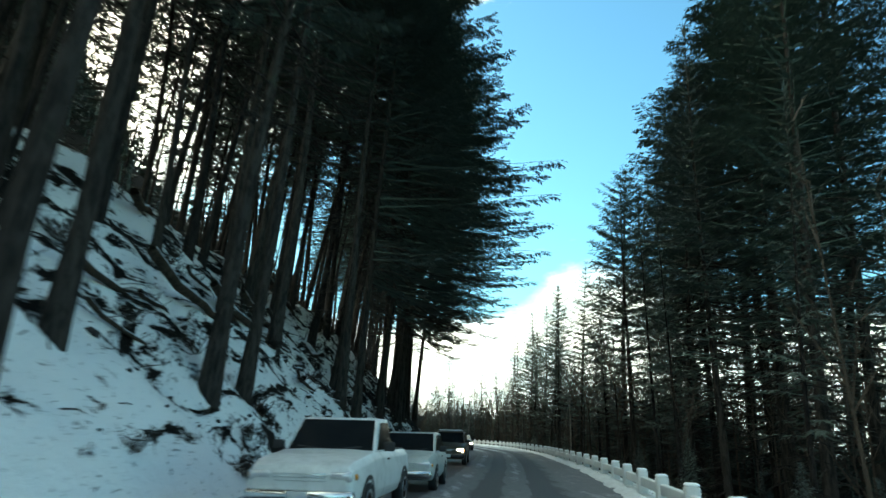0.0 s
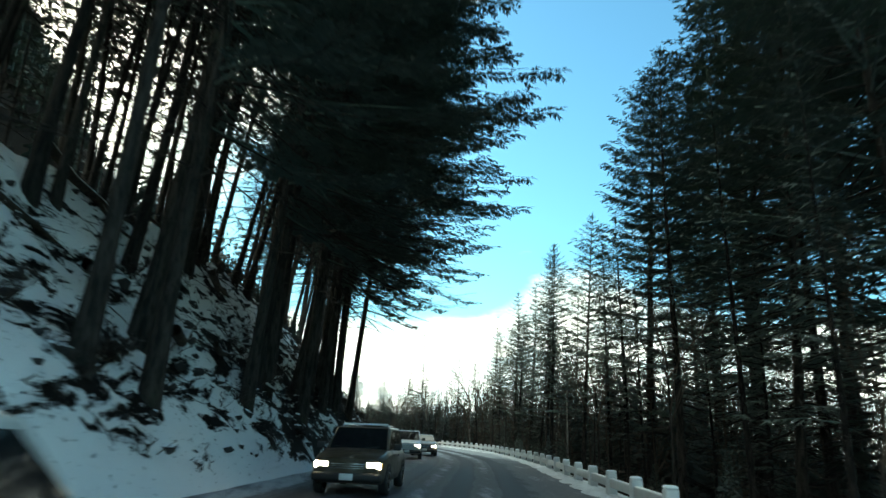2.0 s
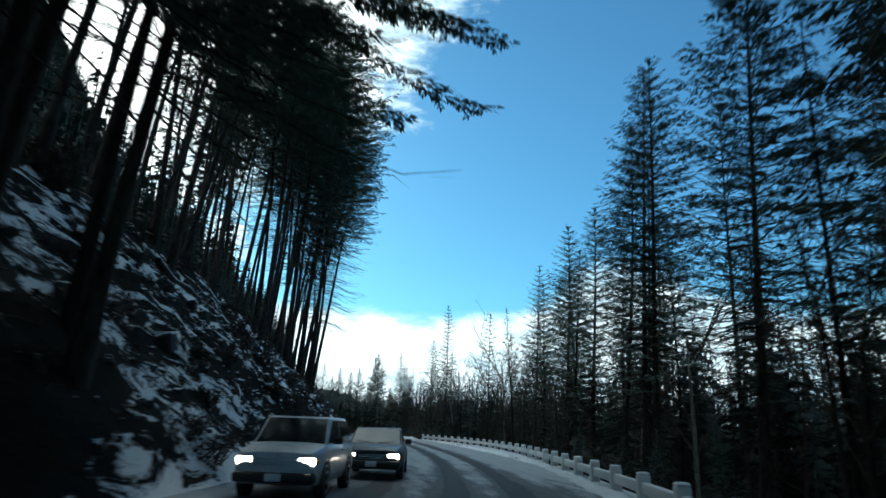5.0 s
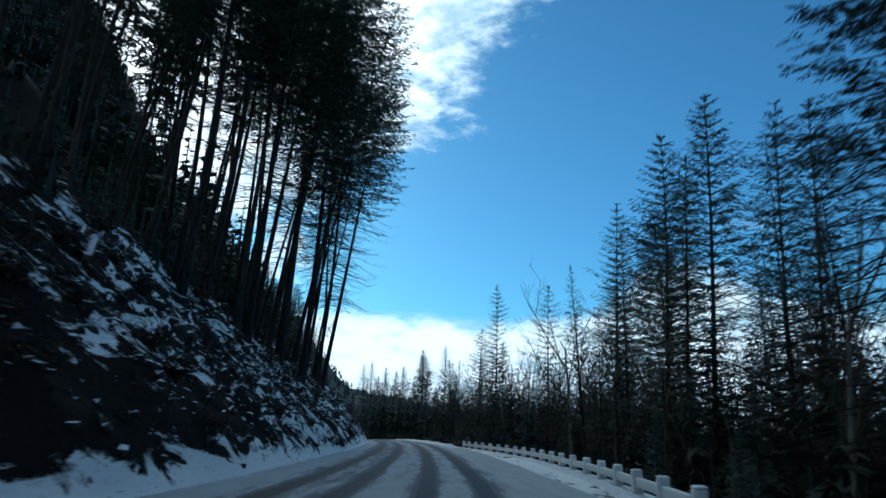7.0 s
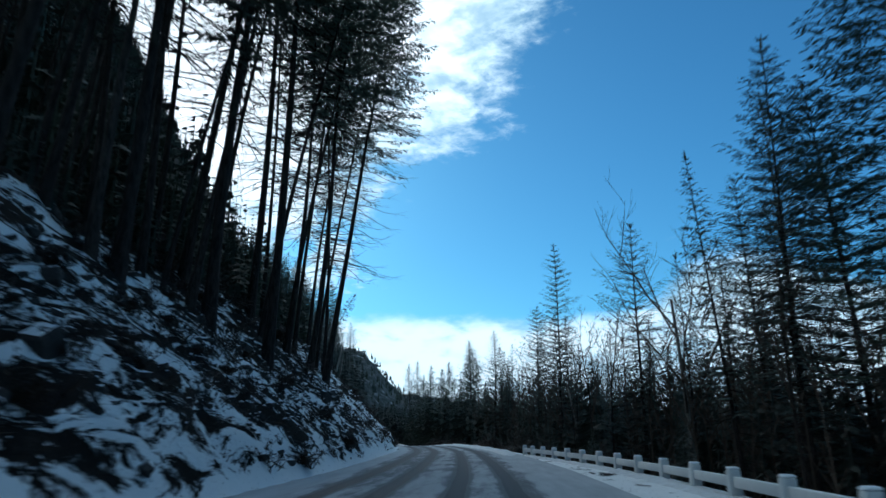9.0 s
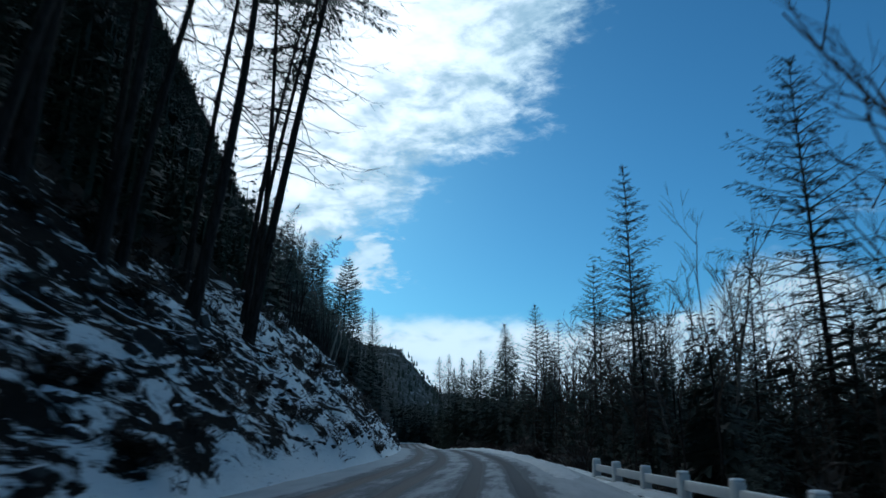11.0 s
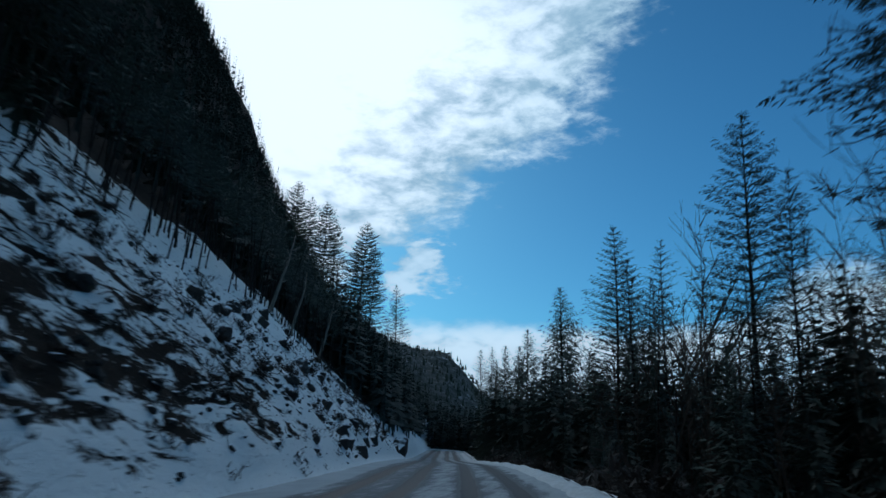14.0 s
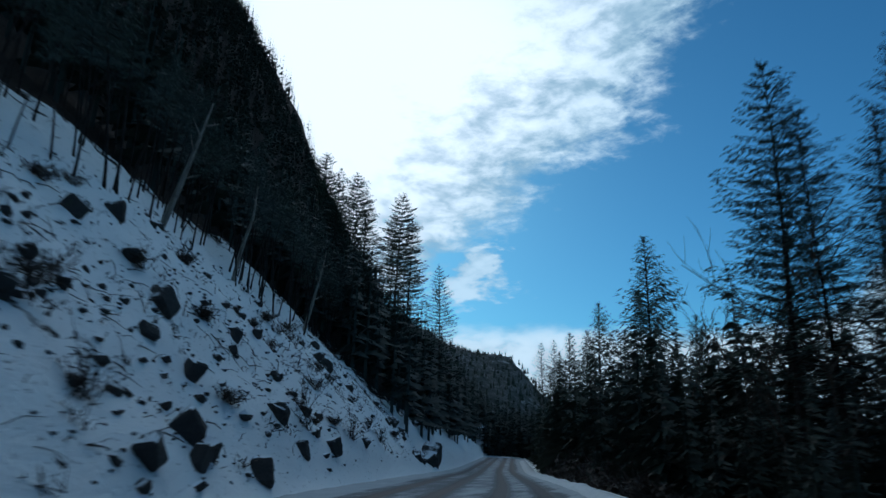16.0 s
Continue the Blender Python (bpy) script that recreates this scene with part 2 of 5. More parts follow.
def mat_far_ridge():
    m = Mat("far_ridge", 0.9, 0, 0.2)
    co = m.coord()
    band = m.noise(m.coord(scale=(1, 1, 3.0)), 0.02, 6, 0.65, 0.6)
    fleck = m.noise(co, 0.06, 5, 0.75)
    c = m.mix(m.ramp(fleck, 0.4, 0.65), (0.030, 0.042, 0.040), (0.10, 0.105, 0.10))
    snow = m.ramp(m.math("ADD", m.math("MULTIPLY", band, 0.6), m.math("MULTIPLY", fleck, 0.5)), 0.60, 0.72)
    m.color(m.mix(m.math("MULTIPLY", snow, 0.6), c, (0.62, 0.66, 0.70)))
    m.bump(m.math("ADD", band, fleck), 1.0, 6.0)
    return m.m


GROUND, ROAD, FAR_RIDGE = mat_ground(), mat_road(), mat_far_ridge()
BARK = mat_bark("fir_bark", (0.014, 0.012, 0.011), (0.058, 0.048, 0.042))
BARK_DARK = mat_bark("dark_bark", (0.010, 0.008, 0.008), (0.036, 0.030, 0.027))
BARK_PALE = mat_bark("pale_bark", (0.10, 0.09, 0.08), (0.26, 0.24, 0.21))
LOG = mat_bark("fallen_wood", (0.020, 0.015, 0.012), (0.085, 0.062, 0.046), 0.8)
NEEDLES = mat_needles("fir_needles", (0.032, 0.052, 0.042), (0.082, 0.124, 0.092), 0.0)
NEEDLES_DULL = mat_needles("dull_needles", (0.034, 0.050, 0.042), (0.085, 0.114, 0.090), 0.0)
TWIGS = mat_plain("bare_twigs", (0.040, 0.030, 0.024), (0.115, 0.090, 0.072), 0.9, 3.0, 0, 0.15)
SHRUB = mat_needles("dry_shrub", (0.016, 0.012, 0.009), (0.060, 0.044, 0.030), 0.22)
ROCK = mat_rock()
WHITE_RAIL = mat_plain("weathered_white_paint", (0.52, 0.54, 0.54), (0.74, 0.76, 0.76), 0.7, 5.0, 0, 0.3, 0.3)
SNOW = mat_plain("packed_snow", (0.74, 0.79, 0.83), (0.88, 0.90, 0.91), 0.8, 3.0, 0, 0.3, 0.6)
SNOW_DIRTY = mat_plain("ploughed_snow", (0.34, 0.35, 0.36), (0.78, 0.81, 0.83), 0.85, 4.0, 0, 0.3, 0.8)
FAR_WOOD = mat_needles("far_woods", (0.020, 0.030, 0.022), (0.052, 0.068, 0.048), 0.05)


# ---- plan: the road's line and the lie of the land ----
def smooth_line(table, lo, hi, width):
    ys = np.arange(lo, hi + 1.0, 1.0)
    t = np.array(table)
    xs = np.interp(ys, t[:, 0], t[:, 1])
    pad = np.pad(xs, width * 3, mode="reflect", reflect_type="odd")
    k = np.exp(-0.5 * (np.arange(-width * 3, width * 3 + 1) / width) ** 2)
    return ys, np.convolve(pad, k / k.sum(), "valid")


ROAD_Y, ROAD_X = smooth_line([(-120, -31.0), (0, 0.0), (13, 3.34), (35.2, 8.54), (60.5, 13.8), (75, 14.9), (85.6, 15.1), (114, 14.8),
                              (131, 13.9), (147, 12.9), (163, 10.8), (190, 6.0), (215, 0.6), (245, -5.8), (285, -13.5), (340, -24), (455, -45), (1200, -200)], -120, 1200, 4)
RAIL_Y, RAIL_D = smooth_line([(-60, 3.2), (12, 3.2), (24, 3.7), (45, 3.55), (62, 3.4), (75, 4.1), (92, 5.6), (106, 5.9), (120, 5.3), (136, 3.8), (160, 3.4), (400, 3.4)], -60, 400, 3)


def road_x(y):
    return float(np.interp(y, ROAD_Y, ROAD_X))


def rail_d(y):
    return float(np.interp(y, RAIL_Y, RAIL_D))


def fbm(x, y, z, octaves):
    return sum(noise.noise((x * 2 ** i, y * 2 ** i, z + 7.3 * i)) / 2 ** i for i in range(octaves))


def step(v, lo, hi):
    v = min(1.0, max(0.0, (v - lo) / (hi - lo)))
    return v * v * (3 - 2 * v)


TOE = 5.8


def spur(y, d):
    """The wooded spur that closes the valley."""
    if y < 332:
        return 0.0
    x = road_x(y) + d
    return 7 * step(-x, 6, 28) * (1 - step(-x, 32, 75)) * step(y, 332, 353) * (1 - step(y, 560, 720))


def dip(y):
    """The road runs gently downhill towards the bend."""
    return -1.5 * step(y, 172, 252)


def land(y, d):
    """Height of the ground at the distance y along the valley and d metres to the right of the driven line."""
    return lie(y, d) + dip(y)


def lie(y, d):
    """The ground's height over the road's own level."""
    if -TOE < d < 3.0:
        return -0.06 + spur(y, d)
    if d <= -TOE:
        u = -d - TOE
        crest = 9.3 - 2.4 * step(y, 112, 140) + 0.8 * noise.noise((0.05 * y, 2.0, 0.0)) + 5.4 * step(y, 205, 250)
        rise = 0.05 + 0.85 * step(y, 92, 128) - 0.25 * (1 - step(y, 20, 92))
        z = 1.05 * min(u, crest) + rise * max(0.0, u - crest)
        z += 0.95 * step(y, 140, 220) * max(0.0, u - 60)
        z = z if z < 250 else 250 + 0.8 * (z - 250)
        z -= 22 * step(d, -168, -160) * (1 - 0.6 * step(d, -140, -110)) * step(y, 480, 540)
        z *= 1 - step(y, 600, 780)
        amp = step(u, 0.1, 1.4)
        z += amp * (0.42 * fbm(0.45 * y, 0.45 * d, 1.0, 4) + 0.9 * noise.noise((0.10 * y, 0.10 * d, 5.0)))
        z += step(u, 20, 90) * (6 * fbm(0.03 * y, 0.03 * d, 3.0, 3))
        if u < 1.2:
            z *= step(u, -0.4, 1.2)
        return (max(z, -0.06) if u < 3 else z) + spur(y, d)
    v = d - rail_d(y) - 0.5
    if v <= 0:
        return -0.06 + 0.08 * step(d, 3.0, 3.6)
    z = -0.55 * min(v, 16) - 0.22 * max(0.0, min(v, 220) - 16)
    return spur(y, d) + z * step(v, -1, 1.5) + step(v, 0.5, 4) * (0.5 * fbm(0.2 * y, 0.2 * d, 9.0, 3))


def snow_cover(y, d):
    u = -d - TOE
    if u < 0:
        if y > 331:
            return 0.2
        return 1.2 if d < 3 else 0.62 - 0.25 * step(d, 9, 16)
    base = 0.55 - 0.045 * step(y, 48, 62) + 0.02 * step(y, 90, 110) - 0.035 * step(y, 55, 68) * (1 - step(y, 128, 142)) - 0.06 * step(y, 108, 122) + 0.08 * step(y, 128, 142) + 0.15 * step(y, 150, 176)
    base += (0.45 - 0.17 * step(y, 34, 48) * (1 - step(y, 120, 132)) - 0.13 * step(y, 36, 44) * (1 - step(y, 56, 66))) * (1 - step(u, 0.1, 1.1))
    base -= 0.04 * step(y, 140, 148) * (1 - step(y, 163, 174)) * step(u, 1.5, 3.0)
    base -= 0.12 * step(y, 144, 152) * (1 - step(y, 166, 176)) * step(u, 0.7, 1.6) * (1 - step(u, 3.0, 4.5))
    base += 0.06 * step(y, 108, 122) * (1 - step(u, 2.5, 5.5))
    # snow thinned on the lower bank here to stand in for dense shade
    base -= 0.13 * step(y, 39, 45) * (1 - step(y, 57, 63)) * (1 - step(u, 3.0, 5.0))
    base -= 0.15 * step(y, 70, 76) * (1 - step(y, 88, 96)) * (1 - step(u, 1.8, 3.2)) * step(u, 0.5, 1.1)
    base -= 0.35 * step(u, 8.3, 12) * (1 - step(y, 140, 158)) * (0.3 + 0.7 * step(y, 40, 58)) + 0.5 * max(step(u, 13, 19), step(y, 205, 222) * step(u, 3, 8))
    return base


def place(y, d, sink=0.0):
    return Vector((road_x(y) + d, y, land(y, d) - sink))


def mesh(name, verts, faces, mats, smooth=False):
    me = bpy.data.meshes.new(name)
    me.from_pydata(verts, [], faces)
    for m in mats if isinstance(mats, (list, tuple)) else [mats]:
        me.materials.append(m)
    if smooth:
        me.shade_smooth()
    me.update()
    return me


def part(name, me, parent, label="", m=None):
    ob = new(name, me)
    ob.parent = parent
    if m is not None:
        ob.matrix_basis = m
    if label:
        tagged(ob, label)
    return ob


def thing(name, label, category, group="", m=None):
    ob = new(name)
    ob.empty_display_size = 0.2
    tagged(ob, label, category, group)
    if m is not None:
        ob.matrix_basis = m
    return ob


def build_ground():
    ys = np.concatenate([[-900, -500, -300, -200, -140], np.arange(-100, -10, 5.0), np.arange(-10, 215, 0.7), np.arange(215, 330, 2.5), np.arange(331, 380, 5), np.arange(384, 700, 12), [720, 800, 950, 1200, 1600, 2400]])
    ds = np.concatenate([[-2400, -1500, -1000, -700, -520], np.arange(-420, -110, 22), np.arange(-110, -40, 7), np.arange(-40, -20, 1.6), np.arange(-20, -5.9, 0.42), [-5.6, -3, 0, 2.5],
                         np.arange(3.2, 9, 0.6), np.arange(9, 30, 1.6), np.arange(32, 90, 7), [100, 130, 180, 250, 400, 700, 1200, 2400]])
    verts, cover = [], []
    for y in ys:
        x0 = road_x(y)
        for d in ds:
            verts.append((x0 + d, y, land(y, d)))
            cover.append(snow_cover(y, d))
    n = len(ds)
    faces = [(r * n + c, r * n + c + 1, (r + 1) * n + c + 1, (r + 1) * n + c) for r in range(len(ys) - 1) for c in range(n - 1)]
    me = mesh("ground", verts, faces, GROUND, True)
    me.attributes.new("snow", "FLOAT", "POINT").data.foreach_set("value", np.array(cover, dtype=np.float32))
    tagged(new("ground", me), "steep earth bank and hillside under patchy snow", "ground", kind="structure")


def build_road():
    ds = np.arange(-6.3, 3.61, 0.1)
    ys = np.arange(-30, 330, 0.7)
    verts, cover = [], []
    for y in ys:
        x0 = road_x(y)
        wander = 0.18 * noise.noise((0.03 * y, 0, 0))
        for d in ds:
            dd = d + wander
            track = max(math.exp(-((dd - c) / 0.24) ** 2) for c in (-0.78, 0.78, -4.35, -2.78))
            edge = 0.55 * step(dd, 1.3, 1.9) + (1 - step(dd, -5.5, -5.0))
            mid = math.exp(-((dd + 1.8) / 0.5) ** 2) + math.exp(-(dd / 0.42) ** 2)
            packed = step(y, 56, 76)
            s = 0.30 + (0.42 - 0.30 * packed) * mid + 0.55 * edge - 1.35 * track + (0.52 - 0.10 * step(y, 100, 125)) * packed
            verts.append((x0 + d, y, dip(y) + 0.035 * min(1, max(0, s)) + 0.10 * step(-dd, 5.2, 6.2) + 0.02 * noise.noise((3 * y, 3 * d, 0)) * min(1, edge)))
            cover.append(s)
    n = len(ds)
    faces = [(r * n + c, r * n + c + 1, (r + 1) * n + c + 1, (r + 1) * n + c) for r in range(len(ys) - 1) for c in range(n - 1)]
    me = mesh("road", verts, faces, ROAD, True)
    me.attributes.new("snow", "FLOAT", "POINT").data.foreach_set("value", np.array(cover, dtype=np.float32))
    tagged(new("road", me), "two-lane asphalt road with slush and dark wheel tracks", "road", kind="structure")


def build_berm(name, label, y0, y1, off, w, h, material, seed):
    """A ragged ridge of ploughed snow along the road."""
    rng = random.Random(seed)
    verts, n = [], 9
    ys = np.arange(y0, y1, 0.35)
    for y in ys:
        c, top = off(y) + 0.12 * noise.noise((0.3 * y, seed, 0)), h * (0.75 + 0.6 * noise.noise((0.8 * y, seed, 3))) * step(y, y0, y0 + 6) * (1 - step(y, y1 - 6, y1))
        for i in range(n):
            a = i / (n - 1)
            z = top * math.sin(math.pi * a) ** 0.8
            verts.append((road_x(y) + c + (a - 0.5) * w, y, dip(y) - 0.05 + max(0, z) + rng.uniform(-0.025, 0.025)))
    faces = [(r * n + c, r * n + c + 1, (r + 1) * n + c + 1, (r + 1) * n + c) for r in range(len(ys) - 1) for c in range(n - 1)]
    return tagged(new(name, mesh(name, verts, faces, material, True)), label, "snow bank", kind="stuff")


build_ground()
build_road()
build_berm("snow_berm", "low ragged ridge of ploughed snow along the verge", 132, 300, lambda y: 2.75, 1.3, 0.34, SNOW_DIRTY, 3)
build_berm("snow_berm", "thin ridge of snow under the guard rail", -25, 136, lambda y: rail_d(y) - 0.35, 0.9, 0.20, SNOW_DIRTY, 5)


# ---- trees ----
def tube(verts, faces, pts, radii, sides=7):
    """Appends a tapered tube through pts."""
    base = len(verts)
    for i, p in enumerate(pts):
        a, b = pts[max(i - 1, 0)], pts[min(i + 1, len(pts) - 1)]
        t = (b - a).normalized()
        u = t.orthogonal().normalized()
        w = t.cross(u)
        for k in range(sides):
            g = 2 * math.pi * k / sides
            verts.append(p + radii[i] * (math.cos(g) * u + math.sin(g) * w))
    for i in range(len(pts) - 1):
        for k in range(sides):
            k2 = (k + 1) % sides
            faces.append((base + i * sides + k, base + i * sides + k2, base + (i + 1) * sides + k2, base + (i + 1) * sides + k))


def spray(verts, faces, p, direction, length, rng, fingers=3, slim=0.085):
    """One ragged spray of needles: a fan of thin blades."""
    side = direction.cross(Vector((0, 0, 1)))
    if side.length < 1e-3:
        side = Vector((1, 0, 0))
    side.normalize()
    for f in range(fingers):
        a = (f - (fingers - 1) / 2) * 0.30 + rng.uniform(-0.16, 0.16)
        way = (direction * math.cos(a) + side * math.sin(a) + Vector((0, 0, rng.uniform(-0.3, 0.12)))).normalized() * length * rng.uniform(0.65, 1.15)
        wv = way.cross(Vector((rng.uniform(-.5, .5), rng.uniform(-.5, .5), 1))).normalized() * length * slim
        b = len(verts)
        verts.extend((p + way * 0.15 + wv, p + way, p + way * 0.15 - wv))
        faces.append((b, b + 1, b + 2))


def twig(verts, faces, p, direction, length, rng, blades=7, slim=0.15):
    """One flat feathered twig: short blades along both sides of a thin stem."""
    side = direction.cross(Vector((0, 0, 1)))
    if side.length < 1e-3:
        side = Vector((1, 0, 0))
    side.normalize()
    tip = p + direction * length
    up = Vector((0, 0, 1))
    b = len(verts)
    verts.extend((p + side * 0.012, tip, p - side * 0.012))
    faces.append((b, b + 1, b + 2))
    for k in range(blades):
        f = 0.12 + 0.88 * (k + 0.5 * rng.random()) / blades
        lean = rng.uniform(0.45, 0.8) * (1 if k % 2 else -1) * (1.1 - 0.6 * f)
        way = (direction + side * lean + up * rng.uniform(-0.35, 0.12)).normalized() * length * (0.55 - 0.22 * f) * rng.uniform(0.75, 1.2)
        w = way.cross(up + side * rng.uniform(-0.5, 0.5)).normalized() * way.length * slim
        q = p + direction * (length * f * 0.8)
        b = len(verts)
        verts.extend((q + way * 0.25 + w, q + way, q + way * 0.2 - w))
        faces.append((b, b + 1, b + 2))


def conifer(seed, height, clear, radius, boughs, sprays, droop, thick, lean=0.0, sparse_low=0.5, dead=0, dead_low=1.5, bough_up=0.25, power=0.62, fan=0.34, one_side=0.0, fingers=3, slim=0.085, feathered=False):
    """Meshes of one conifer: trunk with dead branches, and crown. clear: where the living crown begins."""
    rng = random.Random(seed)
    tv, tf = [], []
    curve = lambda z: Vector((lean * (z / height) ** 1.6 * height * 0.1, 0.25 * math.sin(z * 0.17 + seed), z))
    n = 14
    pts = [curve(height * i / n) - Vector((0, 0, 0.6 if i == 0 else 0)) for i in range(n + 1)]
    radii = [thick * (1 - 0.93 * (i / n) ** 0.85) * (1.45 if i == 0 else 1.0) for i in range(n + 1)]
    tube(tv, tf, pts, radii, 8)
    for _ in range(dead):
        z = rng.uniform(dead_low, clear + 0.4 * (height - clear))
        a, L = rng.uniform(0, 6.283), radius * rng.uniform(0.25, 0.85)
        p = curve(z)
        out = Vector((math.cos(a), math.sin(a), 0))
        q = [p + out * L * u + Vector((0, 0, L * (0.10 * u - 1.15 * u * u + 0.92 * u ** 3))) for u in (0, 0.3, 0.55, 0.8, 1.0)]
        tube(tv, tf, q, [0.034, 0.028, 0.022, 0.015, 0.006], 3)
        for u in (0.35, 0.5, 0.62, 0.75, 0.88):
            s = out.cross(Vector((0, 0, 1))) * rng.choice((-1, 1))
            b = p + out * L * u + Vector((0, 0, L * (0.10 * u - 1.15 * u * u + 0.92 * u ** 3)))
            spray(tv, tf, b, (out * 0.8 + s * 0.5 + Vector((0, 0, rng.uniform(-0.4, 0.2)))).normalized(), min(0.9, L * rng.uniform(0.18, 0.36)), rng, 1, 0.028)
    cv, cf = [], []
    for i in range(boughs):
        f = (i + rng.random()) / boughs
        f = f ** 0.92
        z = clear + (height - clear) * f
        if feathered:
            z = 0.6 * round(z / 0.6) + rng.uniform(-1, 1) * (0.09 if radius < 6 else 0.3)
        if f < 0.45 and rng.random() < sparse_low * (1 - f / 0.45):
            continue
        a = i * 2.39996 + rng.uniform(-0.5, 0.5)
        if one_side and math.cos(a) < 0.25 and z < one_side:
            continue
        L = max(0.25, radius * (1 - f) ** power * rng.uniform(0.62, 1.12) * min(1.0, 0.55 + 2.2 * f) * (1 + 0.45 * noise.noise((1.3 * math.cos(a) + seed, 1.3 * math.sin(a), z * 0.35))))
        p = curve(z)
        out = Vector((math.cos(a), math.sin(a), 0))
        dr = droop * (1 - 0.75 * f)
        curl = 0.72 if feathered else 0.45
        path = lambda u: p + out * (L * u) + Vector((0, 0, L * ((bough_up + 0.5 * f) * u - dr * u * u + curl * dr * u ** 3)))
        if L > 2.2:
            tube(cv, cf, [path(0), path(0.5), path(1.0)], [0.028 + 0.005 * L, 0.02, 0.005], 3)
        else:
            tube(cv, cf, [path(0), path(0.8)], [0.028 + 0.005 * L, 0.006], 3)
        k = max(4, int(sprays * (0.35 + 0.65 * L / radius)))
        if feathered:
            k = max(5, int(k * 0.9))
        for j in range(k):
            u = (j + rng.random()) / k
            u = 0.18 + 0.82 * (u ** 0.7 if feathered else u)
            b = path(u)
            g = rng.uniform(0.35, 1.15) * (1 if j % 2 else -1)
            s = Vector((math.cos(a + g), math.sin(a + g), rng.uniform(-0.55, 0.05)))
            if feathered:
                twig(cv, cf, b, Vector((s.x, s.y, 0.6 * s.z)).normalized(), min(0.55, L * 0.26 * (1.25 - 0.65 * u)) * rng.uniform(0.7, 1.25) + 0.12, rng, 5, slim)
                continue
            spray(cv, cf, b, s.normalized(), min(0.58, L * fan * (1.15 - 0.6 * u)) * rng.uniform(0.7, 1.25) + 0.12, rng, fingers, slim)
    spray(cv, cf, curve(height) - Vector((0, 0, 0.5)), Vector((0.05, 0, 1)), 0.9, rng)
    return tv, tf, cv, cf


def bare_tree(seed, height, thick, spread=0.5, levels=4, twig=3):
    rng = random.Random(seed)
    tv, tf, cv, cf = [], [], [], []

    def grow(p, d, L, r, level):
        segs = 4 if level == 0 else 3
        pts, q = [p], p.copy()
        v = d.copy()
        for _ in range(segs):
            v = (v + Vector((rng.uniform(-1, 1), rng.uniform(-1, 1), rng.uniform(-0.3, 0.8))) * (0.05 if level == 0 else 0.16)).normalized()
            q = q + v * (L / segs)
            pts.append(q.copy())
        radii = [r * (1 - 0.6 * i / segs) for i in range(segs + 1)]
        tube(tv if level == 0 else cv, tf if level == 0 else cf, pts, radii, 7 if level == 0 else 3)
        if level >= levels:
            return
        kids = 6 if level == 0 else twig
        for _ in range(kids):
            u = rng.uniform(0.4 if level == 0 else 0.25, 1.0)
            i = min(int(u * segs), segs - 1)
            b = pts[i].lerp(pts[i + 1], u * segs - i)
            a = rng.uniform(0, 6.283)
            nd = (v * 0.8 + Vector((math.cos(a), math.sin(a), rng.uniform(0.0, 0.6))) * spread * 1.5).normalized()
            grow(b, nd, L * rng.uniform(0.38, 0.62), max(0.010, r * 0.45), level + 1)
    grow(Vector((0, 0, -0.5)), Vector((0, 0, 1)), height * 0.72, thick, 0)
    return tv, tf, cv, cf


def tree_kind(name, label, meshes, bark, leaf):
    tv, tf, cv, cf = meshes
    ob = thing(name, label, "tree")
    part("trunk", mesh(name + "_trunk", tv, tf, bark, True), ob)
    part("crown", mesh(name + "_crown", cv, cf, leaf), ob)
    return ob


def stand(kind, spots, group, rng, lean=2.0, toward=None, spin=180):
    """Copies of a tree kind at (y, d, scale)."""
    for y, d, s in spots:
        ax, ay = rng.gauss(0, lean), rng.gauss(0, lean)
        if toward:
            ay += toward
        m = Matrix.Translation(place(y, d, 0.1)) @ pose(0, 0, 0, ax, ay, 0) @ pose(0, 0, 0, 0, 0, rng.uniform(-spin, spin)) @ Matrix.Scale(s, 4)
        t = copy_thing(kind, m)
        tagged(t, group=group)


def drop_kind(ob):
    for o in (*ob.children_recursive, ob):
        bpy.data.objects.remove(o)


rng = random.Random(11)
# tall firs of the valley side, boughs almost to the ground
FIR_A = tree_kind("fir_tree", "tall dark fir with drooping boughs on the valley side", conifer(1, 26, 6.5, 4.2, 250, 20, 0.55, 0.25, sparse_low=0.85, dead=85, dead_low=2, power=0.6, slim=0.20, feathered=True), BARK, NEEDLES)
FIR_B = tree_kind("fir_tree", "slim dark fir with sparse lower boughs", conifer(2, 24, 7.0, 3.4, 200, 17, 0.50, 0.20, sparse_low=0.85, dead=90, dead_low=1.5, power=0.6, slim=0.17, feathered=True), BARK, NEEDLES_DULL)
FIR_C = tree_kind("fir_tree", "broad fir with thick layered boughs", conifer(3, 25, 5.0, 5.0, 300, 28, 0.65, 0.28, sparse_low=0.85, dead=70, dead_low=1.5, power=0.56, slim=0.25, feathered=True), BARK, NEEDLES)
FIR_D = tree_kind("fir_tree", "open-crowned fir with upswept boughs and bare lower trunk", conifer(4, 23, 8.0, 4.2, 150, 17, 0.80, 0.20, sparse_low=0.7, dead=110, dead_low=1.5, power=0.6, slim=0.15, feathered=True), BARK_DARK, NEEDLES_DULL)
FIR_E = tree_kind("fir_tree", "thin fir standing among others below the road", conifer(13, 24, 4.5, 2.9, 122, 13, 0.55, 0.19, sparse_low=0.7, dead=40, dead_low=1.5, fan=0.42, fingers=2, slim=0.10), BARK_DARK, NEEDLES_DULL)
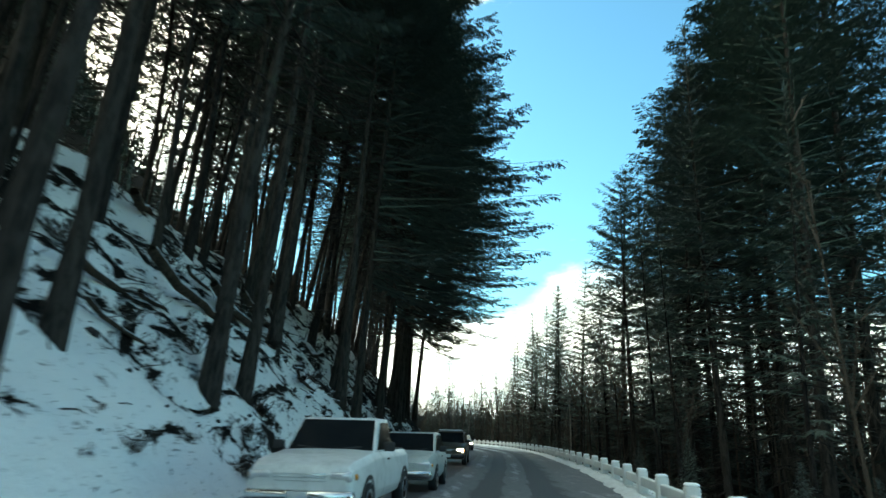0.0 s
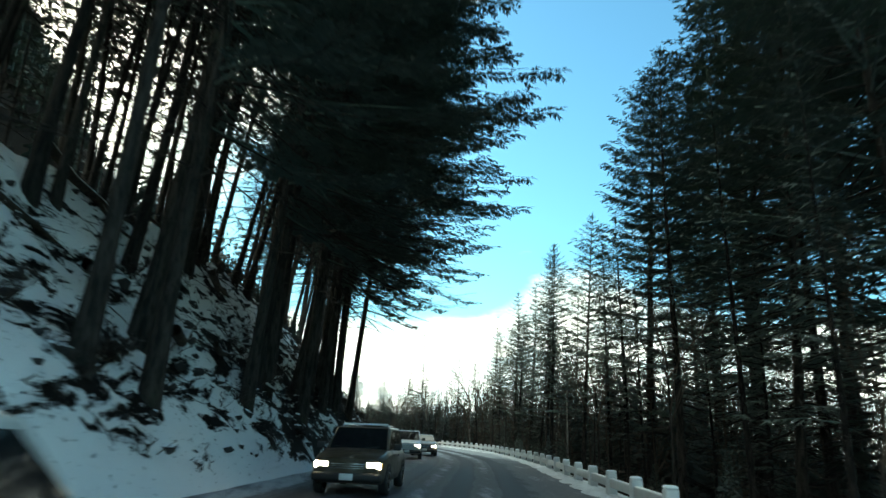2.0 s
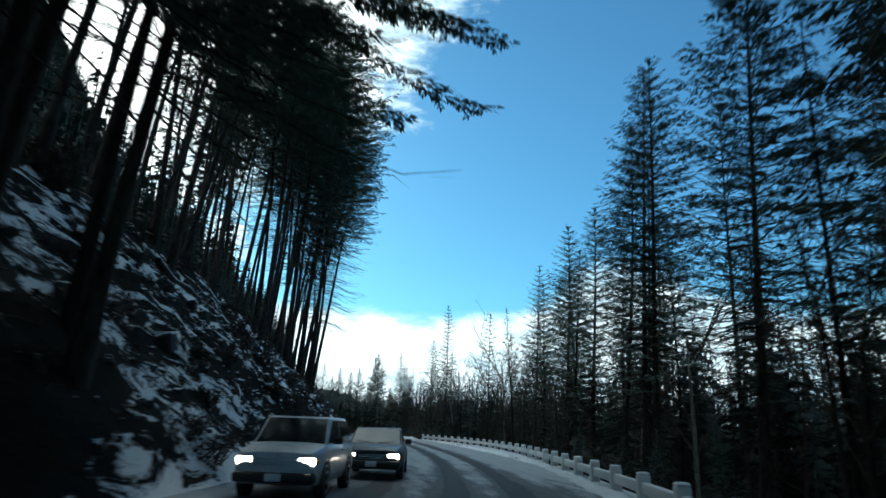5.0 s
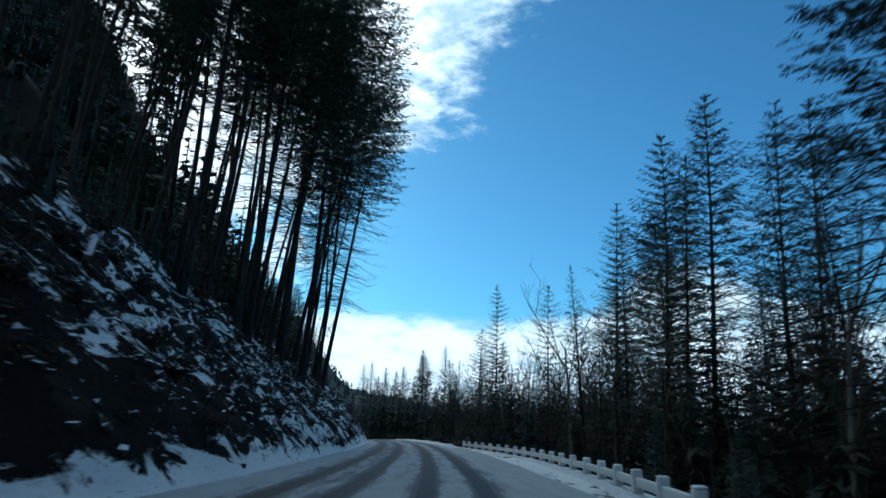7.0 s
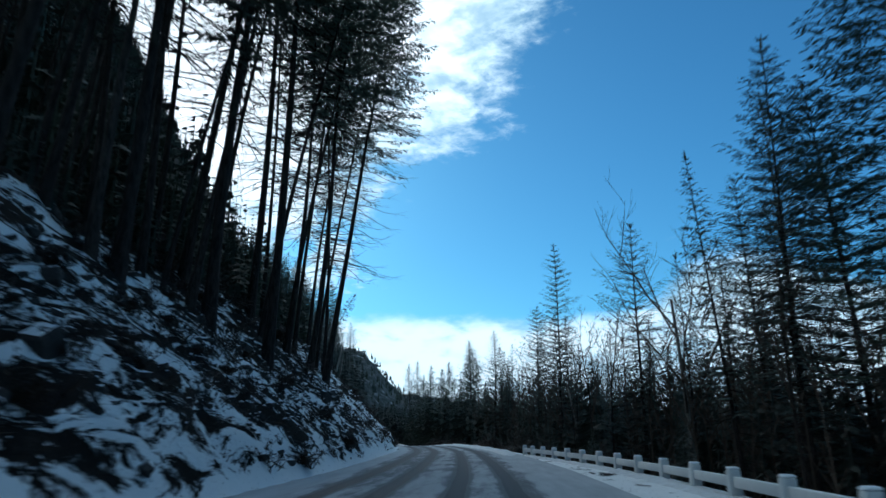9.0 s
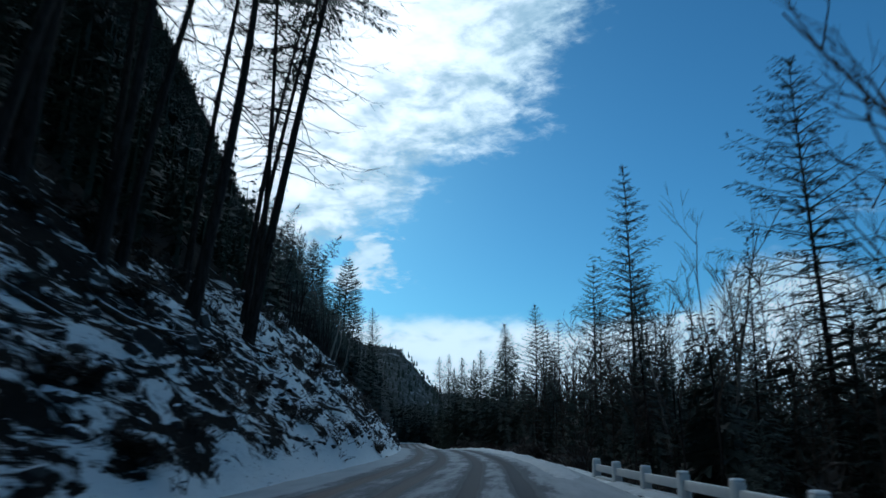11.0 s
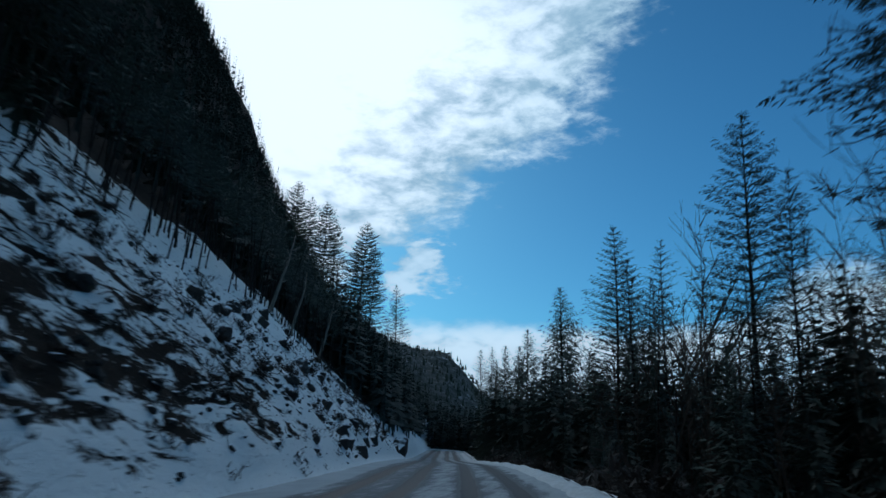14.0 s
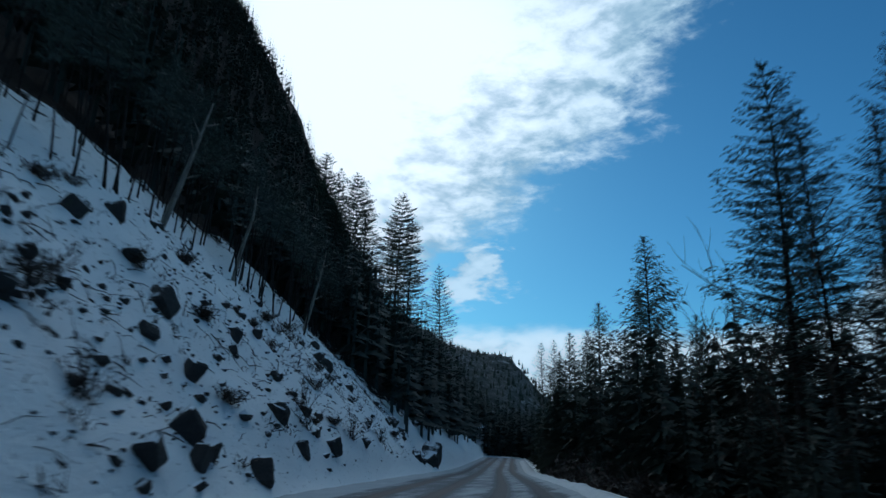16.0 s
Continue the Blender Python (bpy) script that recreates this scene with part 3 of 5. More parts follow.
YOUNG = tree_kind("young_fir", "young bushy fir beside the road", conifer(14, 9, 0.4, 2.1, 120, 9, 0.55, 0.09, sparse_low=0.1, dead=6, dead_low=0.5, fan=0.45, fingers=2, slim=0.13), BARK_DARK, NEEDLES_DULL)
FIR_F = tree_kind("fir_tree", "full dense fir with boughs down to the ground", conifer(15, 18, 0.8, 3.9, 260, 16, 0.55, 0.22, sparse_low=0.05, dead=10, dead_low=0.5, fan=0.42, fingers=2, slim=0.10), BARK_DARK, NEEDLES)
# firs of the bank: long clear trunks, crowns high up
BANK_A = tree_kind("bank_fir", "tall fir with a long clear trunk and high dark crown", conifer(5, 31, 14.0, 4.6, 140, 18, 0.55, 0.22, lean=0.4, sparse_low=0.5, dead=45, dead_low=9, fan=0.4, fingers=2, slim=0.095), BARK, NEEDLES)
BANK_B = tree_kind("bank_fir", "slender fir with a bare leaning trunk", conifer(6, 28, 14.0, 3.4, 110, 13, 0.65, 0.20, lean=0.8, sparse_low=0.5, dead=30, dead_low=9, fan=0.42, fingers=2, slim=0.095), BARK_DARK, NEEDLES)
BANK_C = tree_kind("bank_fir", "fir with thick trunk and dense high crown", conifer(7, 31, 12.0, 5.6, 280, 26, 0.62, 0.25, lean=0.2, sparse_low=0.6, dead=80, dead_low=8, slim=0.2, feathered=True), BARK, NEEDLES)
EDGE = tree_kind("bank_fir", "fir with long boughs drooping out over the road", conifer(12, 30, 6.5, 9.2, 340, 62, 0.85, 0.22, lean=0.2, sparse_low=0.35, dead=70, dead_low=5, bough_up=0.03, one_side=19, power=0.55, slim=0.22, feathered=True), BARK, NEEDLES)
TALL = tree_kind("tall_fir", "very tall fir with a bare straight trunk and drooping dead boughs", conifer(22, 38, 18.5, 6.6, 230, 24, 0.6, 0.27, lean=0.7, sparse_low=0.45, dead=95, dead_low=9, power=0.5, slim=0.18, feathered=True), BARK_DARK, NEEDLES)
LANKY = tree_kind("tall_fir", "lanky fir with a slim bare trunk and ragged dead boughs", conifer(23, 36, 18.0, 5.6, 150, 20, 0.6, 0.17, lean=0.9, sparse_low=0.5, dead=80, dead_low=8.5, power=0.5, slim=0.17, feathered=True), BARK_DARK, NEEDLES)
SLIM = tree_kind("bank_fir", "slim dark fir standing behind the top of the bank", conifer(17, 23, 9.0, 2.8, 85, 12, 0.6, 0.10, lean=0.5, sparse_low=0.4, dead=20, dead_low=5, fan=0.45, fingers=2, slim=0.15), BARK_DARK, NEEDLES_DULL)
POLE = tree_kind("pole_tree", "thin bare-stemmed young tree on the snowy bank", conifer(8, 12, 7.2, 1.8, 36, 8, 0.5, 0.085, lean=1.3, sparse_low=0.4, dead=9, dead_low=1.2, fan=0.40, fingers=3, slim=0.09), BARK_DARK, NEEDLES_DULL)
BARE_A = tree_kind("bare_tree", "leafless broadleaf tree with fine grey twigs", bare_tree(9, 16, 0.16, 0.45, 4, 3), BARK_PALE, TWIGS)
BARE_B = tree_kind("bare_tree", "leafless slim broadleaf tree", bare_tree(10, 13, 0.11, 0.35, 4, 3), BARK, TWIGS)


def by_top(kind, height, spots, group, lean=1.2):
    """Trees whose tips stand at (x, y, height above the road)."""
    for x, y, top in spots:
        s = (top - land(y, x - road_x(y))) / height
        turn = pose(0, 0, 0, rng.gauss(0, lean), rng.gauss(0.8, lean), 0)
        tip = turn @ Vector((0, 0, height * s))
        m = Matrix.Translation((x - tip.x, y - tip.y, top - tip.z)) @ turn @ pose(0, 0, 0, 0, 0, rng.uniform(0, 360)) @ Matrix.Scale(s, 4)
        tagged(copy_thing(kind, m), group=group)


G_RIGHT = "firs on the valley side"
by_top(FIR_C, 25, [(22.5, 33, 33), (26, 39, 36), (30.5, 46, 36)], G_RIGHT)
by_top(FIR_A, 26, [(19, 25, 30), (24, 27, 33), (29, 33, 34), (33, 42, 35), (25.5, 47, 30)], G_RIGHT)
by_top(FIR_B, 24, [(20.5, 38, 24), (23, 41, 27), (17.5, 31, 24)], G_RIGHT)
by_top(FIR_C, 25, [(27, 52, 32), (23.2, 53.5, 25), (33, 120, 20.3)], G_RIGHT)
by_top(FIR_A, 26, [(19.3, 44.8, 20.4), (33, 64, 31), (22.2, 70.7, 17.7), (23, 63.7, 18.2), (29.8, 101.5, 21.5), (15.8, 190, 17), (21.7, 175, 18), (28.6, 106, 21), (37, 74, 26)], G_RIGHT)
by_top(FIR_B, 24, [(22.7, 72.3, 18), (24.2, 78, 18), (22.7, 159, 22), (27.6, 113, 18.5), (18.5, 184, 14), (29, 92, 16), (24, 163, 14.5), (21.5, 168, 12)], G_RIGHT)
by_top(FIR_D, 23, [(26.2, 135, 17), (31, 80, 21), (29, 117, 17.5), (35, 100, 20.5), (31, 126, 17), (21.5, 149, 12), (28, 100, 17), (17.5, 196, 14.5), (16.9, 189, 14.3), (18.2, 185, 11.5)], G_RIGHT)
by_top(BARE_A, 16, [(26.5, 126, 15), (24.5, 143, 12), (28, 88, 12), (23.5, 152, 11), (25.5, 172, 14.5), (20.5, 187, 14.5), (22, 190, 15), (23, 70, 9)], G_RIGHT)
by_top(BARE_B, 13, [(22.5, 138, 9), (25, 109, 8), (24.5, 95, 8), (22, 157, 10), (19.5, 178, 10), (17, 200, 10), (21.5, 60, 8)], G_RIGHT)


def fill(kind, height, n, y0, y1, d0, d1, top0, top1, group, seed, lean=1.5, toward=0.8):
    r = random.Random(seed)
    out = []
    for i in range(n):
        y = y0 + (y1 - y0) * (i + r.random()) / n
        d = rail_d(y) + r.uniform(d0, d1) if d0 > 0 else r.uniform(d0, d1)
        g = land(y, d)
        out.append((y, d, max(0.35, (r.uniform(top0, top1) - g) / height)))
    stand(kind, out, group, r, lean, toward)


fill(FIR_E, 24, 24, 14, 135, 4, 16, 10, 16, G_RIGHT, 21)
fill(FIR_E, 24, 14, 10, 135, 12, 30, 11, 17, G_RIGHT, 22)
fill(FIR_E, 24, 20, 18, 200, 5, 20, 8, 13, G_RIGHT, 23)
fill(FIR_E, 24, 18, 134, 190, 6, 20, 6, 11, G_RIGHT, 27)
fill(FIR_E, 24, 14, 135, 320, 7, 26, 7, 13, G_RIGHT, 24)
fill(FIR_E, 24, 8, 185, 330, 6, 24, 6, 13, G_RIGHT, 25)
by_top(FIR_A, 26, [(-13.8, 329.6, 26.2), (-11.0, 332.8, 27.5)], G_RIGHT)
by_top(FIR_F, 18, [(11, 223, 20), (10.4, 254, 22), (6, 240, 17.5), (-1.5, 280, 20.6), (3, 262, 18), (14.5, 214, 11), (-5, 292, 19), (9, 232, 13)], G_RIGHT)
fill(FIR_F, 18, 12, 196, 310, 4, 18, 5, 11, G_RIGHT, 61)
fill(YOUNG, 9, 26, 62, 215, 1.8, 9, -1.5, 3.0, "young firs by the road", 28)
fill(YOUNG, 9, 24, 165, 290, 2.2, 12, 1.0, 6.0, "young firs by the road", 29)
fill(YOUNG, 9, 16, 14, 62, 3.0, 12, -3.5, 0.5, "young firs by the road", 30)
fill(BARE_B, 13, 15, 20, 200, 2.5, 9, 4, 8, G_RIGHT, 26)

G_BANK = "firs on the bank"
stand(BANK_C, [(10, -7.6, 1.0), (18.4, -8.2, 1.0), (36.5, -9.9, 1.0), (28.3, -10.4, 1.0), (55, -9.2, 0.95)], G_BANK, rng, 1.6, 5.0)
stand(EDGE, [(34.0, -8.0, 1.0), (40.0, -7.9, 0.95), (46.5, -7.7, 1.0), (49.5, -8.4, 1.05), (52.0, -8.2, 1.0), (55.5, -8.2, 1.0), (58.5, -7.9, 0.95)], G_BANK, rng, 1.0, 3.0, 28)
stand(TALL, [(138.0, -11.3, 1.0), (132.0, -11.4, 0.95), (119.2, -10.8, 1.05), (124.6, -13.6, 1.0), (112.5, -11.4, 1.0), (106.5, -12.2, 0.95), (101.5, -13.5, 0.9), (97.0, -13.0, 0.85), (116.5, -14.5, 0.95)], G_BANK, rng, 1.0, 4.5)
stand(LANKY, [(139.6, -11.9, 1.0), (141.0, -12.6, 1.0), (128.5, -12.2, 1.0), (135.0, -13.0, 1.0), (122.0, -12.0, 1.0), (116.0, -12.8, 1.0), (109.5, -13.0, 1.0), (130.5, -14.5, 1.0)], G_BANK, rng, 1.2, 4.5)
stand(BANK_A, [(13, -9.0, 1.0), (20.2, -8.3, 0.95), (24, -10.5, 1.0), (31.5, -8.4, 1.0), (43.5, -8.6, 1.0), (49, -8.8, 1.0), (53.2, -9.4, 1.05), (57, -9.5, 1.0), (31, -12.5, 1.0)], G_BANK, rng, 1.6, 4.5)
stand(BANK_B, [(15, -11.5, 1), (26, -13, 1), (42.4, -8.4, 1.05), (45.5, -8.9, 1.0), (55, -8.6, 1.1), (59.5, -8.8, 1.0), (126.0, -11.5, 1.0), (144.5, -14.2, 1.0)], G_BANK, rng, 2.0, 4.5)


def bank_fill(kind, n, y0, y1, d0, d1, s0, s1, seed, toward=4.5, lean=1.8):
    r = random.Random(seed)
    stand(kind, [(y0 + (y1 - y0) * (i + r.random()) / n, r.uniform(d0, d1), r.uniform(s0, s1)) for i in range(n)], G_BANK, r, lean, toward)


bank_fill(BANK_A, 12, 6, 40, -22, -11.5, 0.66, 0.85, 40)
bank_fill(BANK_B, 14, 36, 64, -22, -12.5, 0.72, 0.9, 47)
bank_fill(BANK_B, 27, -4, 62, -20, -12, 0.9, 1.15, 31)
bank_fill(BANK_A, 12, -4, 62, -19, -12, 0.9, 1.1, 32)
bank_fill(BANK_B, 22, 62, 112, -19, -12, 0.8, 1.05, 33)
bank_fill(BANK_A, 9, 64, 112, -19, -12, 0.8, 1.0, 34)
bank_fill(BANK_B, 5, 104, 117, -22, -12, 0.8, 1.05, 35)
bank_fill(POLE, 190, 157, 228, -22.0, -14.6, 0.45, 0.75, 36, 4.0, 4.5)
bank_fill(FIR_E, 12, 150, 250, -34, -22, 0.34, 0.46, 37, 2.0)
bank_fill(SLIM, 8, 97, 118, -27, -12.5, 0.85, 1.2, 51)
bank_fill(BANK_A, 2, 99, 117, -20, -11.5, 0.8, 1.0, 52)
bank_fill(SLIM, 52, -6, 66, -27, -12.5, 0.8, 1.15, 39)
by_top(FIR_C, 25, [(-30.3, 270, 44.7), (-40.1, 272, 50.4), (-48.9, 275, 57)], G_BANK)
by_top(FIR_A, 26, [(-25, 277, 33), (-33, 274, 42), (-44, 272, 52), (-27.5, 268, 39), (-36, 267, 45), (-46.5, 270, 50)], G_BANK)


def snag_mesh():
    q = random.Random(77)
    tv, tf, cv, cf = [], [], [], []
    tube(tv, tf, [Vector((0, 0, -0.4)), Vector((0.15, 0, 2.2)), Vector((0.1, 0.1, 4.2)), Vector((0.45, 0.1, 6.2))], [0.15, 0.12, 0.08, 0.03], 7)
    for z in (2.4, 3.6, 4.4, 5.0):
        a = q.uniform(0, 6.28)
        tube(cv, cf, [Vector((0.12, 0.05, z)), Vector((0.12 + 0.7 * math.cos(a), 0.7 * math.sin(a), z + 0.6))], [0.05, 0.01], 4)
    return tv, tf, cv, cf


SNAG = tree_kind("dead_tree", "pale broken dead tree at the edge of the woods", snag_mesh(), BARK_PALE, BARK_PALE)
stand(SNAG, [(184.5, -14.9, 1.0), (192.5, -15.2, 0.85), (205.0, -15.0, 1.0)], "dead trees on the bank", rng, 3.0, 10.0)
for k in (SNAG, FIR_A, FIR_B, FIR_C, FIR_D, FIR_F, FIR_E, YOUNG, BANK_A, BANK_B, BANK_C, EDGE, TALL, LANKY, SLIM, POLE, BARE_A, BARE_B):
    drop_kind(k)


def far_woods(name, label, n, seed, spot, h0, h1, boughs=26, top=False, wide=0.13):
    """Many small firs joined into one sheet of woods."""
    r = random.Random(seed)
    verts, faces = [], []
    for _ in range(n):
        y, d = spot(r)
        p = Vector((road_x(y) + d, y, land(y, d)))
        h = max(3.0, r.uniform(h0, h1) - p.z) if top else r.uniform(h0, h1)
        w = min(h, 14) * r.uniform(0.13, 0.2)
        b = len(verts)
        verts.extend((p + Vector((0.16, 0, -1)), p + Vector((-0.12, 0.14, -1)), p + Vector((-0.12, -0.14, -1)), p + Vector((0, 0, h))))
        faces.extend(((b, b + 1, b + 3), (b + 1, b + 2, b + 3), (b + 2, b, b + 3)))
        for i in range(boughs):
            f = (i + r.random()) / boughs
            z = h * (0.12 + 0.88 * f)
            a, L = r.uniform(0, 6.283), w * (1.05 - f) * r.uniform(0.7, 1.25) + 0.15
            o = Vector((math.cos(a), math.sin(a), 0))
            s = Vector((-o.y, o.x, 0)) * L
            c = p + Vector((0, 0, z))
            for k in (-1, 0, 1):
                q = c + o * L * (1.1 - 0.3 * abs(k)) + s * (0.42 * k + r.uniform(-0.1, 0.1)) + Vector((0, 0, -0.28 * L * r.uniform(0.6, 1.3)))
                e = c + o * L * 0.3 * abs(k)
                w2 = Vector((-0.35 * k * o.x - o.y, o.x - 0.35 * k * o.y, 0.5)) * L * wide
                b = len(verts)
                verts.extend((e + w2, q, e - w2))
                faces.append((b, b + 1, b + 2))
    return tagged(new(name, mesh(name, verts, faces, FAR_WOOD)), label, "woods", kind="stuff")


far_woods("hillside_woods", "dark fir woods covering the steep hillside", 4600, 41,
          lambda r: (lambda y: (y, -r.uniform(10 if y > 222 else 22 if y > 150 else 19.5 if y > 116 else 34, 200)))(r.uniform(96, 520)), 9, 17, 13, wide=0.26)
far_woods("ridge_woods", "dark fir woods on the ridge above the valley", 2300, 44,
          lambda r: (lambda y: (y, -r.uniform(90 if y > 480 else 180, 420)))(r.uniform(150, 800)), 13, 26, 10, wide=0.3)
far_woods("valley_woods", "dark fir woods beyond the bend in the road", 1100, 42,
          lambda r: (lambda y: (y, r.uniform(5.5 if y > 222 else 14, 65)))(r.uniform(190, 350)), 6, 12, 23, True, 0.23)
far_woods("bluff_woods", "woods on the bluff at the end of the valley", 1100, 43,
          lambda r: (lambda y: (y, r.gauss(-5, 30)))(334 + 130 * r.random() ** 2.2), 7, 11, 14, wide=0.38)
far_woods("young_woods", "dark scrubby young trees below the road", 700, 45,
          lambda r: (lambda y: (y, rail_d(y) + r.uniform(12, 42)))(r.uniform(12, 230)), 6, 13, 24)
far_woods("slope_woods", "dense dark firs crowding the foot of the hillside", 900, 46,
          lambda r: (lambda y: (y, -r.uniform(8.5, 60)))(r.uniform(214, 345)), 8, 14, 20, wide=0.25)
far_woods("lower_woods", "dark close-grown firs on the slope below the road", 740, 47,
          lambda r: (lambda y: (y, rail_d(y) + r.uniform(6, 34)))(r.uniform(60, 235)), 2.0, 9.5, 44, True, 0.15)
far_woods("lower_woods", "dark close-grown firs on the slope below the road", 230, 48,
          lambda r: (lambda y: (y, rail_d(y) + r.uniform(9, 42)))(r.uniform(8, 95)), 1.5, 9.0, 46, True, 0.13)
far_woods("lower_woods", "dark thicket of young firs at the road's edge", 240, 49,
          lambda r: (lambda y: (y, rail_d(y) + r.uniform(2.2, 14)))(r.uniform(142, 250)), 0.5, 4.5, 56, True, 0.15)
far_woods("bank_undergrowth", "dark low undergrowth along the top of the bank", 900, 50,
          lambda r: (lambda y: (y, -r.uniform(14 if y < 128 else 17.5, 36)))(r.triangular(40, 152, 120)), 1.2, 3.4, 14)
far_woods("lower_woods", "dark close-grown firs on the slope below the road", 190, 53,
          lambda r: (lambda y: (y, rail_d(y) + r.uniform(9, 30)))(r.uniform(128, 190)), 5.0, 10.0, 56, True, 0.15)
far_woods("outer_woods", "fir woods on the plateau behind the bank", 700, 54,
          lambda r: (r.uniform(-60, 128), -r.uniform(52, 150)), 6, 9, 8, wide=0.32)
far_woods("outer_woods", "fir woods on the far valley floor", 1500, 55,
          lambda r: (r.uniform(-60, 330), r.uniform(42, 170)), 7, 11, 8, wide=0.32)
far_woods("bank_undergrowth", "small dark firs crowding the slope above the bank", 240, 57,
          lambda r: (r.uniform(112, 162), -r.uniform(14.5 if r.random() < 0.5 else 17, 30)), 3.0, 7.5, 22, wide=0.2)
far_woods("lower_woods", "dense dark firs close beside the bend", 150, 56,
          lambda r: (lambda y: (y, r.uniform(5.5, 17)))(r.uniform(192, 262)), 3.5, 10.5, 48, True, 0.24)


# unseen firs behind the start, added to keep sky light off the snow
far_woods("roadside_woods", "tall dark firs added out of view to shade the road", 120, 58,
          lambda r: (lambda y: (y, rail_d(max(y, -60)) + r.uniform(1.5, 20)))(r.uniform(-75, -9)), 16, 30, 60, wide=0.2)
far_woods("roadside_woods", "tall dark firs added out of view to shade the bank", 110, 59,
          lambda r: (r.uniform(-75, -9), -r.uniform(8.5, 26)), 16, 28, 60, wide=0.2)


def build_far_ridge():
    """The wooded, snow-flecked ridge that closes the valley far off."""
    azs, rs = np.arange(-44, 14, 0.35), np.concatenate([np.arange(900, 1440, 30), np.arange(1440, 2000, 80)])
    verts = []
    for az in azs:
        el = float(np.interp(az, [-44, -30, -20, -16, -13.6, -11.2, -10.2, -8.8, -7.6, -4, 2, 14], [15, 14, 9.6, 8.3, 7.25, 6.95, 6.2, 4.6, 3.4, 2.2, 1.4, 1.0]))
        top = 1430 * math.tan(radians(el))
        for q in rs:
            rise = step(q, 880, 1430) ** 0.8 * (1 - 0.35 * step(q, 1450, 2000))
            x, y = 12 + q * math.sin(radians(az)), 145 + q * math.cos(radians(az))
            rough = 26 * fbm(0.006 * x, 0.006 * y, 4.0, 4) + 9 * fbm(0.03 * x, 0.03 * y, 8.0, 3)
            verts.append((x, y, -12 + (top + 10) * rise + rough * (0.15 + 0.75 * rise)))
    grown, spikes = [], []
    q = random.Random(91)
    for _ in range(7000):
        x, y, z = q.choice(verts)
        if z < 25 or y < 700:
            continue
        x, y, h, w = x + q.uniform(-14, 14), y + q.uniform(-14, 14), q.uniform(4, 9), q.uniform(1.8, 3.2)
        a = q.uniform(0, 6.283)
        for f0, f1, k in ((-0.5, 0.6, 1.0), (0.3, 1.0, 0.6)):
            b = len(grown)
            grown.extend((x + w * k * math.cos(a + g), y + w * k * math.sin(a + g), z + h * f0) for g in (0, 2.1, 4.2))
            grown.append((x, y, z + h * f1))
            spikes.extend(((b, b + 1, b + 3), (b + 1, b + 2, b + 3), (b + 2, b, b + 3)))
    tagged(new("ridge_trees", mesh("ridge_trees", grown, spikes, FAR_WOOD)), "dark firs scattered over the distant ridge", "woods", kind="stuff")
    n = len(rs)
    faces = [(r * n + c, (r + 1) * n + c, (r + 1) * n + c + 1, r * n + c + 1) for r in range(len(azs) - 1) for c in range(n - 1)]
    tagged(new("backdrop", mesh("backdrop", verts, faces, FAR_RIDGE, True)), "distant wooded ridge with rock bands and flecks of snow", "ridge", kind="structure")


build_far_ridge()


def bare_woods(name, label, n, seed, spot, h0, h1):
    """Many leafless trees, seen as a haze of fine grey twigs, joined into one cover."""
    r = random.Random(seed)
    verts, faces = [], []

    def sliver(p, e, w):
        side = (e - p).cross(Vector((r.uniform(-1, 1), r.uniform(-1, 1), 0.2))).normalized() * w
        b = len(verts)
        verts.extend((p - side, p + side, e))
        faces.append((b, b + 1, b + 2))
    for _ in range(n):
        y, d = spot(r)
        p = Vector((road_x(y) + d, y, land(y, d) - 0.5))
        h = max(4.0, r.uniform(h0, h1) - p.z)
        top = p + Vector((r.uniform(-0.06, 0.06) * h, r.uniform(-0.06, 0.06) * h, h))
        for _ in range(2):
            sliver(p, top, 0.09)
        for _ in range(16):
            f = r.uniform(0.3, 0.95)
            q, a, L = p.lerp(top, f), r.uniform(0, 6.283), h * r.uniform(0.12, 0.26) * (1.25 - f)
            e = q + Vector((0.6 * L * math.cos(a), 0.6 * L * math.sin(a), L))
            sliver(q, e, 0.04)
            for _ in range(3):
                g = a + r.uniform(-1.4, 1.4)
                m = q.lerp(e, r.uniform(0.3, 0.9))
                k = L * r.uniform(0.35, 0.6)
                sliver(m, m + Vector((0.6 * k * math.cos(g), 0.6 * k * math.sin(g), k * r.uniform(0.5, 1))), 0.022)
    return tagged(new(name, mesh(name, verts, faces, TWIGS)), label, "woods", kind="stuff")


bare_woods("bare_woods", "thicket of leafless grey trees on the slope below the road", 620, 93,
           lambda r: (lambda y: (y, rail_d(y) + r.uniform(7, 42)))(r.uniform(10, 232)), 6, 14)
bare_woods("bare_woods", "dense leafless saplings behind the roadside firs", 420, 94,
           lambda r: (lambda y: (y, rail_d(y) + r.uniform(5, 26)))(r.uniform(50, 205)), 2, 9)


# ---- guard rail ----
def box_verts(x0, x1, y0, y1, z0, z1):
    return [(x0, y0, z0), (x1, y0, z0), (x1, y1, z0), (x0, y1, z0), (x0, y0, z1), (x1, y0, z1), (x1, y1, z1), (x0, y1, z1)]


BOX_FACES = [(0, 3, 2, 1), (4, 5, 6, 7), (0, 1, 5, 4), (1, 2, 6, 5), (2, 3, 7, 6), (3, 0, 4, 7)]


